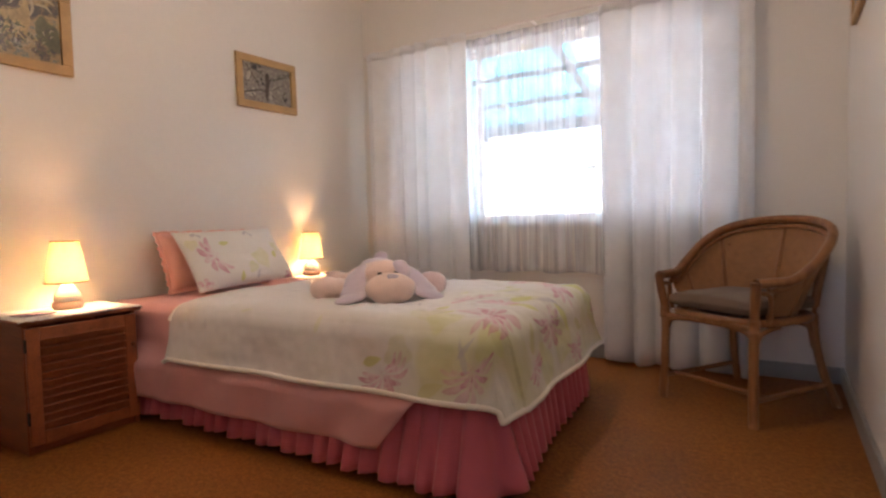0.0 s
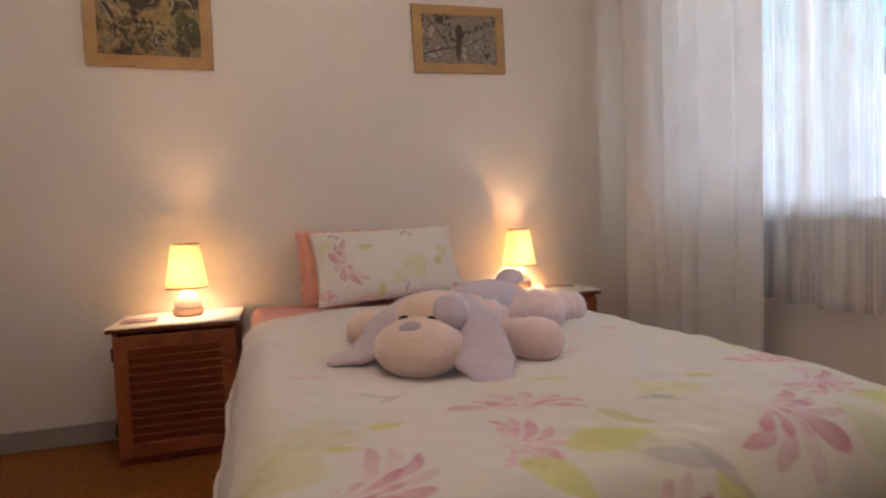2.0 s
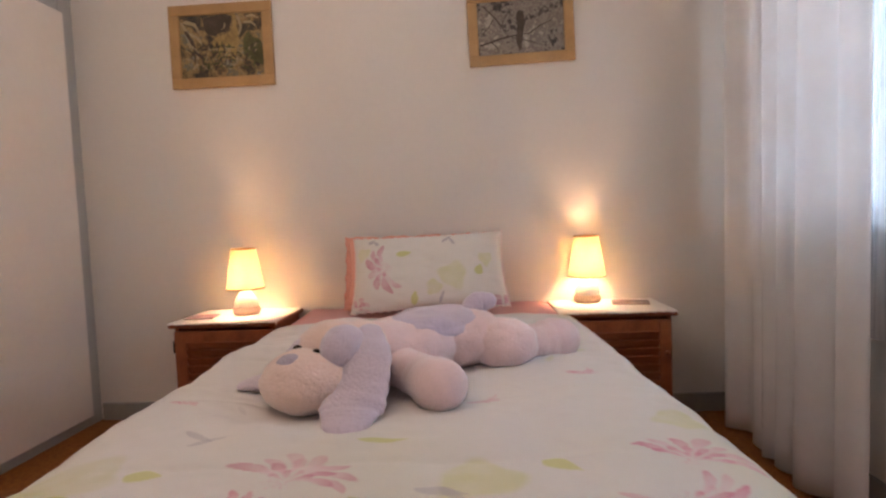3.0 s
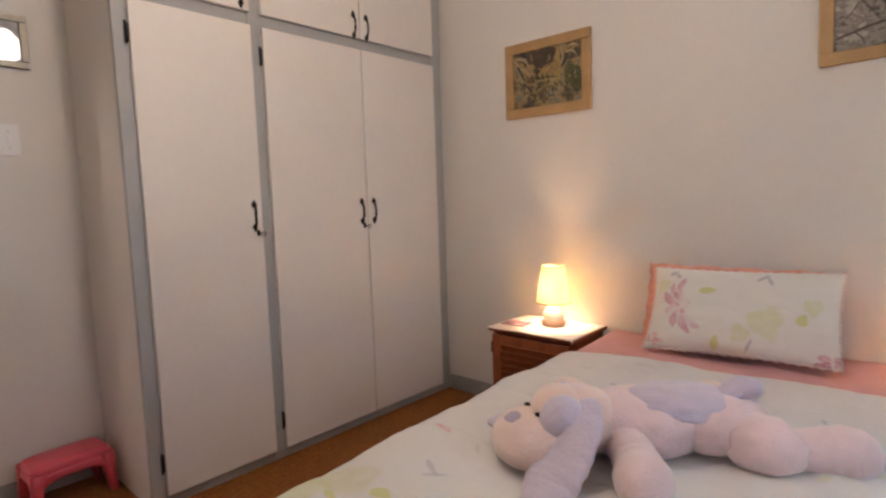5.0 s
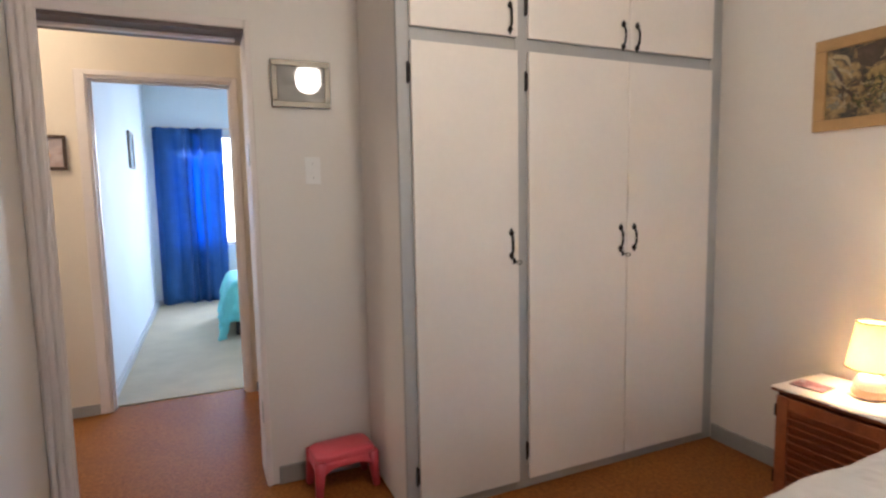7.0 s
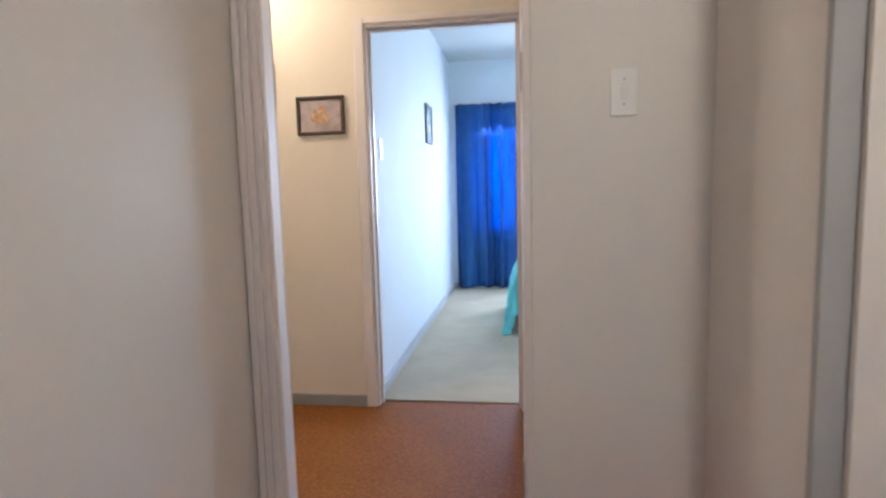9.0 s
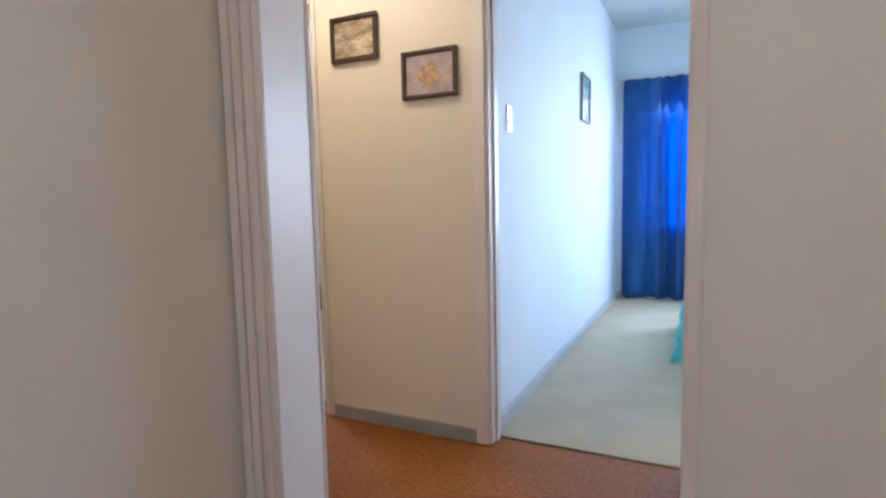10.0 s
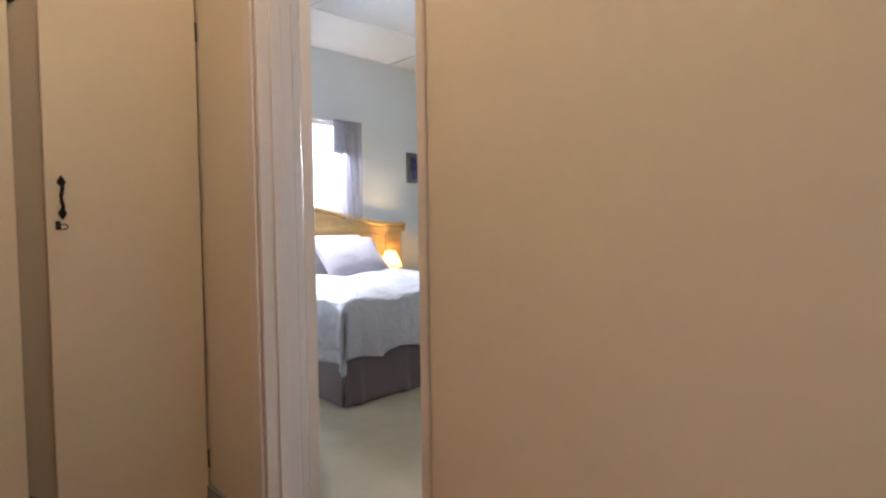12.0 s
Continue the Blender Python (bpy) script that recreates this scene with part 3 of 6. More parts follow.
structure("ground", boxes(((-400, 3.75, -0.3), (400, 800, -0.06))), LAWN, "pale dry lawn that runs to the horizon")
structure("pavement", boxes(((-6, 3.76, -0.1), (6, 9.5, -0.02)), bevel=0.01), CONCRETE, "sunlit grey concrete patio")
structure("wall_garden", boxes(((-14, 13, -0.1), (14, 13.25, 2.1)), ((-14, 12.95, 2.1), (14, 13.3, 2.2)), bevel=0.01), OUT_WALL, "sunlit lime-washed garden wall")
structure("wall_patio_side", boxes(((-2.75, 3.76, -0.02), (-2.5, 5.45, 2.45)), bevel=0.01), OUT_WALL, "lime-washed side wall of the patio")


def roof_z(y):
    return 2.60 - 0.22 * (y - 3.8)


patio = thing("patio_roof", pose(0, 0, 0), "grey-beamed patio roof with pale translucent blue-green sheets", "patio roof")
for y in (4.1, 4.65, 5.2, 5.8, 6.4):
    h = 0.13 if y > 6.3 else 0.055
    part("purlin", boxes(((-4, y - 0.03, roof_z(y) - h), (4, y + 0.03, roof_z(y) - 0.005)), bevel=0.004), BEAM, patio)
for x in (-2.9, -1.35, 0.6, 2.35):
    bm = bmesh.new()
    tube(bm, [(x, 3.78, roof_z(3.78) - 0.12), (x, 6.45, roof_z(6.45) - 0.15)], 0.045, 4)
    part("rafter", bm, BEAM, patio)
for x in (-3.3, 2.2):
    part("post", boxes(((x - 0.05, 6.35, -0.02), (x + 0.05, 6.45, roof_z(6.4) - 0.14)), bevel=0.006), BEAM, patio)
for i in range(6):
    x0 = -4 + i * 1.34
    ob = part("roof_sheet", sheet(bmesh.new(), 72, 2, lambda u, v, x0=x0: (x0 + 1.33 * u, 3.77 + 2.8 * v, roof_z(3.77 + 2.8 * v) + 0.014 + 0.009 * math.sin(u * 1.33 / 0.076 * 2 * math.pi))), ROOF_SHEET if i in (0, 1, 4) else ROOF_CLEAR, patio, smooth=True)
    thick(ob, 0.002)


# ---- curtains ----
def curtain(name, x0, x1, y, z0, z1, folds, depth, material, label, seed, hem_wave=0.01, nu=None, m=None, gather=0.0, hook=True):
    rnd = random.Random(seed)
    ph = [rnd.uniform(0, 6.28) for _ in range(6)]

    def f(u, v):
        w = x1 - x0
        a = 2 * math.pi * folds * (u + 0.035 * math.sin(2 * math.pi * u * 1.7 + ph[0]) + 0.012 * math.sin(2 * math.pi * u * 4.3 + ph[1]))
        amp = depth * (0.55 + 0.45 * v) * (0.7 + 0.3 * math.sin(u * 9 + ph[2]))
        d = amp * (math.sin(a) + 0.20 * math.sin(2 * a + ph[3]) + 0.25 * math.sin(0.5 * a + ph[4]))
        drift = 0.02 * v * math.sin(u * 5 + ph[5]) * (1 - abs(2 * u - 1) * 0.5)
        z = z1 + (z0 - z1) * v + hem_wave * v * math.sin(a * 0.5 + ph[1])
        return (x0 + w * u + drift + 0.25 * amp * math.cos(a) + gather * v * (u - 0.5), y + d, z)

    c = thing(name, m if m is not None else pose(0, 0, 0), label, "curtain")
    thick(part("cloth", sheet(bmesh.new(), nu or int(folds * 20), 26, f), material, c, smooth=True), 0.0015)
    if hook:
        bm = sheet(bmesh.new(), nu or int(folds * 20), 2, lambda u, v: Vector(f(u, 0.0)) + Vector((0, -0.006, -0.055 * v + 0.004)))
        thick(part("header_tape", bm, material, c, smooth=True), 0.003)
    return c


curtain("voile_curtain", -2.37, -1.525, 3.425, 0.02, 2.095, 6.5, 0.042, VOILE, "white sheer voile curtain hanging in folds to the floor", 3)
curtain("voile_curtain", -0.675, 0.12, 3.475, 0.015, 2.095, 6, 0.042, VOILE, "white sheer voile curtain hanging in folds to the floor", 8)
curtain("lace_curtain", -2.2, 0.08, 3.525, 0.525, 2.075, 19, 0.019, LACE, "white half-length net curtain over the window", 5, 0.006, 300)
rail = thing("curtain_rail", pose(0, 0, 0), "slim white curtain rail above the window", "curtain rail")
part("rail", tube(bmesh.new(), [(-2.44, 3.49, 2.11), (0.19, 3.49, 2.11)], 0.009, 10), TRIM, rail)
for x in (-2.42, -1.1, 0.17):
    part("bracket", boxes(((x - 0.008, 3.49, 2.103), (x + 0.008, YW, 2.117)), bevel=0.002), TRIM, rail)


# ---- fitted cupboards ----
def bow_handle(parent, m, label="black iron bow handle with arrow ends"):
    bm = bmesh.new()
    pts = spline([(0, 0.004, -0.042), (0.0, 0.016, -0.028), (0.006, 0.026, 0), (0.0, 0.016, 0.028), (0, 0.004, 0.042)], 5)
    tube(bm, pts, 0.0052, 8)
    for s in (-1, 1):
        tube(bm, [(0, 0.003, s * 0.036), (0, 0.003, s * 0.046), (0, 0.003, s * 0.053), (0, 0.003, s * 0.068)], [0.006, 0.012, 0.010, 0.001], 8)
        ellipsoid(bm, (0, 0.006, s * 0.043), (0.009, 0.006, 0.008), level=2)
    return part("handle", bm, IRON, parent, label, True, m)


def key_in_lock(parent, m):
    bm = boxes(((-0.007, 0, -0.013), (0.007, 0.004, 0.013)), bevel=0.002)
    tube(bm, [(0, 0.0, 0), (0.0, 0.024, -0.001)], 0.0028, 8)
    ring = [(0.011 * math.cos(a) - 0.009, 0.028, 0.008 * math.sin(a) - 0.004) for a in [k * math.pi / 6 for k in range(12)]]
    tube(bm, ring, 0.0022, 6, closed=True)
    return part("key", bm, IRON, parent, "small dark key in its lock plate", True, m)


def iron_hinge(parent, m):
    bm = boxes(((-0.006, 0, -0.034), (0.006, 0.007, 0.034)), bevel=0.002)
    tube(bm, [(0.006, 0.006, -0.040), (0.006, 0.006, 0.040)], 0.0045, 8)
    return part("hinge", bm, IRON, parent, "small black iron hinge", False, m)


ward = thing("fitted_wardrobe", pose(0, 0, 0), "built-in white wardrobe with grey frame and black iron handles", "wardrobe")
FY = 0.547
wl, wr = -0.795, XH + 0.002
part("side_panel", boxes(((wl - 0.02, YS + 0.001, 0.0), (wl, FY - 0.02, TOP - 0.002)), bevel=0.002), CUP_WHITE, ward, "plain white end panel")
part("plinth", boxes(((wr, FY - 0.06, 0.0), (wl - 0.001, FY - 0.012, 0.047)), bevel=0.002), CUP_GREY, ward)
for x0, x1 in ((-0.852, wl), (-1.374, -1.312), (wr, -2.434)):
    part("stile", boxes(((x0, FY - 0.02, 0.0), (x1, FY, TOP - 0.002)), bevel=0.002), CUP_GREY, ward, "grey painted upright")
for z0, z1 in ((0.0, 0.062), (1.888, 1.972), (2.60, TOP - 0.002)):
    for x0, x1 in ((-1.312, -0.852), (-2.434, -1.374)):
        part("rail", boxes(((x0, FY - 0.018, z0), (x1, FY - 0.002, z1)), bevel=0.002), CUP_GREY, ward, "grey painted cross rail")
part("back_board", boxes(((wr, YS + 0.001, 0.05), (wl - 0.021, YS + 0.012, TOP - 0.002))), CUP_WHITE, ward)


def cup_door(parent, x0, x1, z0, z1, hinge_side, handle_z, hs, material=CUP_WHITE, key=False, y=FY, hinge_z=None):
    d = part("door", boxes(((x0, y + 0.002, z0), (x1, y + 0.020, z1)), bevel=0.003), material, parent)
    hx = x0 + 0.038 if hinge_side > 0 else x1 - 0.038
    bow_handle(d, pose(hx, y + 0.020, handle_z))
    if key:
        key_in_lock(d, pose(hx + (-0.014 if hinge_side > 0 else 0.014), y + 0.020, handle_z - 0.072))
    for z in hinge_z or (z0 + 0.13, z1 - 0.12):
        iron_hinge(d, pose(x1 + 0.004 if hinge_side > 0 else x0 - 0.004, y + 0.004, z))
    return d


cup_door(ward, -1.316, -0.845, 0.048, 1.905, 1, 1.108, 1, key=True)
cup_door(ward, -1.905, -1.369, 0.048, 1.905, 1, 1.105, 1, key=True)
cup_door(ward, -2.436, -1.909, 0.048, 1.905, -1, 1.105, 1)
cup_door(ward, -1.316, -0.845, 1.958, 2.585, 1, 2.030, 1)
cup_door(ward, -1.905, -1.369, 1.958, 2.585, 1, 2.015, 1)
cup_door(ward, -2.436, -1.909, 1.958, 2.585, -1, 2.015, 1)

hall_cup = rear(thing("hall_cupboard", pose(XC, 0, 0, 0, 0, 90), "built-in cream hall cupboard with black iron handles", "cupboard"))
# local x runs along the hall's width, local +y looks into the hall
for x0, x1 in ((-1.384, -1.372), (-0.925, -0.845), (-0.385, YB - 0.002)):
    part("stile", boxes(((x0, -0.02, 0), (x1, 0.0, TOP - 0.002)), bevel=0.002), HALL_FRAME, hall_cup)
for z0, z1 in ((0, 0.03), (1.862, 1.888), (2.58, TOP - 0.002)):
    for x0, x1 in ((-1.372, -0.925), (-0.845, -0.385)):
        part("rail", boxes(((x0, -0.018, z0), (x1, -0.002, z1)), bevel=0.002), HALL_FRAME, hall_cup)
for z0, z1, hz in ((0.022, 1.866, 1.108), (1.884, 2.59, 1.955)):
    d = part("door", boxes(((-1.376, 0.002, z0), (-0.921, 0.020, z1)), bevel=0.003), HALL_DOOR, hall_cup)
    bow_handle(d, pose(-0.962, 0.020, hz))
    if z0 < 1:
        key_in_lock(d, pose(-0.950, 0.020, hz - 0.085))
    for z in ((0.16, 1.71) if z0 < 1 else (2.0, 2.45)):
        iron_hinge(d, pose(-1.380, 0.004, z))
    d = part("door", boxes(((-0.849, 0.002, z0), (-0.381, 0.020, z1)), bevel=0.003), HALL_DOOR, hall_cup)
    bow_handle(d, pose(-0.42, 0.020, hz))
    for z in ((0.167, 1.71) if z0 < 1 else (2.0, 2.45)):
        iron_hinge(d, pose(-0.862, 0.004, z))


# ---- pictures and switches ----
def picture(name, m, w, h, border, material, image, label, thickness=0.022, mount=0.0, glazed=False, inner=None, lip=True):
    """A framed picture; local x across, z up, it hangs on the plane y = 0 and looks along +y."""
    p = thing(name, m, label, "picture")
    for lo, hi in (((-w / 2, -h / 2), (w / 2, -h / 2 + border)), ((-w / 2, h / 2 - border), (w / 2, h / 2)), ((-w / 2, -h / 2 + border), (-w / 2 + border, h / 2 - border)), ((w / 2 - border, -h / 2 + border), (w / 2, h / 2 - border))):
        part("frame_bar", boxes(((lo[0], 0.001, lo[1]), (hi[0], thickness, hi[1])), bevel=0.0035), material, p)
    iw, ih = w / 2 - border, h / 2 - border
    if mount:
        part("mount", boxes(((-iw, 0.003, -ih), (iw, 0.010, ih))), CREAM_MOUNT, p)
        iw, ih = iw - mount, ih - mount
    part("print", boxes(((-iw, 0.004, -ih), (iw, 0.0115, ih))), image, p)
    if inner:
        bm = bmesh.new()
        for a, b, r in ((0, 0, 0.030), (-0.03, 0.012, 0.022), (0.032, 0.008, 0.024), (0.006, 0.030, 0.02), (-0.012, -0.028, 0.022), (0.025, -0.02, 0.016)):
            lathe(bm, [(r, 0.0), (r * 0.9, 0.0006), (0.0005, 0.0008)], 14, (a, b, 0))
        part("painted_bouquet", bm, inner, p, m=pose(0, 0.0117, 0, -90, 0, 0))
    if glazed:
        g = part("glass", boxes(((-w / 2 + border, thickness - 0.008, -h / 2 + border), (w / 2 - border, thickness - 0.006, h / 2 - border))), PIC_GLASS, p)
        g.visible_shadow = False
    return p


def painted(p, name, layer, material, *shapes):
    """Flat painted shapes on a print; points are (towards the viewer's right, up) from the middle."""
    bm = bmesh.new()
    for pts in shapes:
        ring = spline([(-x, 0.0117 + layer * 0.0004, z) for x, z in pts + [pts[0]]], 4)[:-1]
        f = bm.faces.new([bm.verts.new(q) for q in ring])
        ex = bmesh.ops.extrude_face_region(bm, geom=[f])
        for v in ex["geom"]:
            if isinstance(v, bmesh.types.BMVert):
                v.co.y -= 0.0003
    bmesh.ops.recalc_face_normals(bm, faces=bm.faces[:])
    return part(name, bm, material, p)


def twig(x0, z0, x1, z1, w):
    dx, dz = x1 - x0, z1 - z0
    le = math.hypot(dx, dz)
    nx, nz = -dz / le * w / 2, dx / le * w / 2
    bx, bz = (x0 + x1) / 2 + nx * 2.5, (z0 + z1) / 2 + nz * 2.5
    return [(x0 + nx, z0 + nz), (bx + nx, bz + nz), (x1, z1), (bx - nx, bz - nz), (x0 - nx, z0 - nz)]


pa = picture("framed_picture", pose(XH, 1.261, 1.742, 0, 0, -90), 0.482, 0.374, 0.046, GOLD, PRINT_A, "foliage print in a wide flat gold frame")
pb = picture("framed_picture", pose(XH, 2.621, 1.746, 0, 1.2, -90), 0.466, 0.320, 0.044, GOLD, PRINT_B, "bare branches print in a wide flat gold frame")
painted(pa, "painted_hollow", 0, INK_BROWN, [(-0.085, 0.125), (-0.075, 0.07), (-0.055, 0.052), (-0.03, 0.045), (-0.005, 0.058), (0.028, 0.062), (0.045, 0.09), (0.05, 0.132), (-0.02, 0.136)])
painted(pa, "painted_trunk", 1, INK_GOLD, [(0.052, 0.136), (0.058, 0.085), (0.03, 0.055), (-0.03, 0.035), (-0.04, 0.0), (0.0, -0.05), (0.05, -0.065), (0.075, -0.02), (0.082, 0.05), (0.072, 0.10), (0.068, 0.135)])
painted(pa, "painted_shade", 0, INK_GREEN, [(0.10, 0.02), (0.125, 0.055), (0.15, 0.03), (0.185, 0.01), (0.19, -0.09), (0.14, -0.07), (0.105, -0.05)])
for blade in (twig(-0.185, 0.11, -0.15, -0.02, 0.012), twig(-0.17, 0.115, -0.10, 0.05, 0.016), twig(-0.15, 0.06, -0.09, 0.0, 0.010), twig(-0.16, 0.02, -0.11, -0.06, 0.010), twig(0.082, 0.13, 0.075, 0.03, 0.012), twig(0.02, 0.10, 0.0, 0.07, 0.006), twig(0.11, 0.10, 0.17, 0.07, 0.010), twig(0.12, 0.125, 0.18, 0.11, 0.008)):
    painted(pa, "painted_blade", 1, INK_PALE, blade)
for stem in (twig(-0.165, 0.07, -0.13, -0.08, 0.014), twig(-0.13, -0.02, -0.09, -0.09, 0.012), twig(-0.06, 0.04, -0.08, -0.02, 0.010), twig(-0.02, 0.01, -0.06, -0.05, 0.014), twig(0.01, 0.005, 0.0, -0.05, 0.010)):
    painted(pa, "painted_stem", 2, INK_BROWN, stem)
rs = random.Random(23)


def strokes(n, le, w):
    """Leaf-like strokes in clumps over the lower half of a print."""
    out = []
    for _ in range(n):
        x, z, an = rs.uniform(-0.16, 0.16), rs.uniform(-0.115, -0.01), rs.uniform(0.2, 2.9)
        k = rs.uniform(0.5, 1.0) * le
        out.append(twig(x, z, x + k * math.cos(an), min(0.03, z + k * math.sin(an)), w * rs.uniform(0.7, 1.3)))
    return out


painted(pa, "painted_foliage", 2, INK_GREEN, *strokes(40, 0.045, 0.008))
painted(pa, "painted_thicket", 3, INK_BROWN, *strokes(30, 0.05, 0.005))
painted(pa, "painted_undergrowth", 4, INK_PALE, *strokes(46, 0.026, 0.0045))
painted(pb, "painted_shape", 1, INK_BROWN, [(0.0, 0.075), (-0.018, 0.05), (-0.016, 0.0), (-0.022, -0.06), (-0.005, -0.10), (0.008, -0.04), (0.018, 0.02), (0.014, 0.06)])
painted(pb, "painted_branching", 0, INK_BROWN, twig(-0.18, -0.07, 0.06, -0.03, 0.008), twig(-0.16, 0.10, -0.05, -0.05, 0.006), twig(-0.12, 0.04, -0.17, -0.02, 0.004), twig(-0.09, 0.0, -0.03, 0.09, 0.004), twig(-0.13, -0.06, -0.10, -0.11, 0.005), twig(0.03, -0.035, 0.14, 0.02, 0.005), twig(-0.04, -0.045, 0.10, -0.09, 0.004), twig(-0.15, 0.06, -0.08, 0.10, 0.003))
picture("framed_picture", pose(XR, 1.00, 1.79, 0, 0, 90), 0.42, 0.37, 0.030, GOLD, PRINT_C, "dark print in a thin gold frame", glazed=True)
picture("framed_picture", pose(XR, 3.02, 1.87, 0, 0, 90), 0.48, 0.38, 0.036, GOLD, PRINT_B, "branches print in a gold frame")
picture("framed_picture", pose(-0.528, YS, 1.818, 0, 0, 0), 0.256, 0.203, 0.026, SILVER, PRINT_C, "grey landscape in an antique silver frame under glass", glazed=True)
rear(picture("framed_picture", pose(0.767, YP, 1.607, 0, 0, 0), 0.264, 0.204, 0.019, DARK_FRAME, PRINT_D, "rose painting in a dark wooden frame", inner=ROSE))
rear(picture("framed_picture", pose(1.147, YP, 1.806, 0, 0, 0), 0.252, 0.202, 0.019, DARK_FRAME, PRINT_E, "sepia village view in a dark wooden frame"))
rear(picture("framed_picture", pose(XB, -3.515, 1.793, 0, 0, 90), 0.30, 0.345, 0.018, SILVER, PRINT_F, "blue sea view in a thin grey frame", glazed=True))
rear(picture("framed_picture", pose(XF, -4.728, 1.643, 0, 0, 90), 0.42, 0.325, 0.042, SILVER, PRINT_G, "violet picture in a bronze frame"))


def switch_plate(m, h=0.122, w=0.068):
    s = thing("light_switch", m, "white plastic light switch plate on the wall", "light switch")
    part("plate", boxes(((-w / 2, 0, -h / 2), (w / 2, 0.007, h / 2)), bevel=0.002), SWITCH, s)
    part("rocker", boxes(((-0.009, 0.007, -0.02), (0.009, 0.011, 0.02)), bevel=0.0015), SWITCH, s)
    for z in (-0.032, 0.032):
        part("screw", lathe(bmesh.new(), [(0.0002, 0.0012), (0.003, 0.001), (0.0035, 0)], 10), STEEL, s, m=pose(0, 0.0071, z, -90, 0, 0))
    return s


switch_plate(pose(-0.566, YS, 1.440))
rear(switch_plate(pose(XB, -1.765, 1.446, 0, 0, 90), 0.125, 0.072))

# ---- ceiling lamps ----
for name, x, y, r, z, lab in (("pendant_lamp", -0.89, 1.78, 0.095, 2.20, "lit opal glass globe on a short pendant cord"), ("hall_lamp", 1.25, -0.78, 0.11, 2.42, "lit opal glass hall globe")):
    p = thing(name, pose(x, y, 0), lab, "ceiling lamp")
    g = part("globe", lathe(bmesh.new(), [(0.034, r * 1.12), (0.06, r * 1.05), (r * 0.85, r * 0.62), (r, 0.05), (r, -0.05), (r * 0.88, -r * 0.62), (r * 0.6, -r * 0.98), (r * 0.2, -r * 1.12), (0.001, -r * 1.13)], 32, (0, 0, z)), GLOBE, p, smooth=True)
    g.visible_shadow = False
    part("cap", lathe(bmesh.new(), [(0.04, -0.02), (0.042, 0.01), (0.02, 0.03), (0.008, 0.04)], 20, (0, 0, z + r * 1.12)), TRIM, p, smooth=True)
    part("cord", tube(bmesh.new(), [(0, 0, z + r * 1.12 + 0.03), (0, 0, TOP - 0.02)], 0.004, 8), SWITCH, p)
    part("ceiling_rose", lathe(bmesh.new(), [(0.006, -0.03), (0.045, -0.022), (0.05, 0.0)], 24, (0, 0, TOP)), SWITCH, p, smooth=True)
# ---- the bed ----
BED = pose(-2.505, 2.165, 0, 0, 0, 2.7)
BL, BW, BH = 1.975, 0.560, 0.515                  # length, half width, mattress top


def drape(d, r):
    """Cloth d metres past an edge of radius r: how far out, how far down."""
    if d <= 0:
        return d, 0.0
    if d < r * math.pi / 2:
        return r * math.sin(d / r), r * (1 - math.cos(d / r))
    return r, r + d - r * math.pi / 2


def drape_np(d, r):
    out = np.where(d <= 0, d, np.where(d < r * np.pi / 2, r * np.sin(np.clip(d, 0, r * np.pi / 2) / r), r))
    down = np.where(d <= 0, 0, np.where(d < r * np.pi / 2, r * (1 - np.cos(np.clip(d, 0, r * np.pi / 2) / r)), r + d - r * np.pi / 2))
    return out, down


def value_noise(x, y, seed):
    """Smooth noise from -1 to 1 on arrays."""
    rnd = np.random.RandomState(seed)
    tab = rnd.uniform(-1, 1, (64, 64))
    xi, yi = np.floor(x).astype(int), np.floor(y).astype(int)
    fx, fy = x - xi, y - yi
    fx, fy = fx * fx * (3 - 2 * fx), fy * fy * (3 - 2 * fy)
    g = lambda a, b: tab[a % 64, b % 64]
    return (g(xi, yi) * (1 - fx) + g(xi + 1, yi) * fx) * (1 - fy) + (g(xi, yi + 1) * (1 - fx) + g(xi + 1, yi + 1) * fx) * fy


def over(col, colour, a):
    return col * (1 - a[..., None]) + np.array(colour) * a[..., None]


def soft_edge(v, w):
    return np.clip(v / w + 0.5, 0, 1)


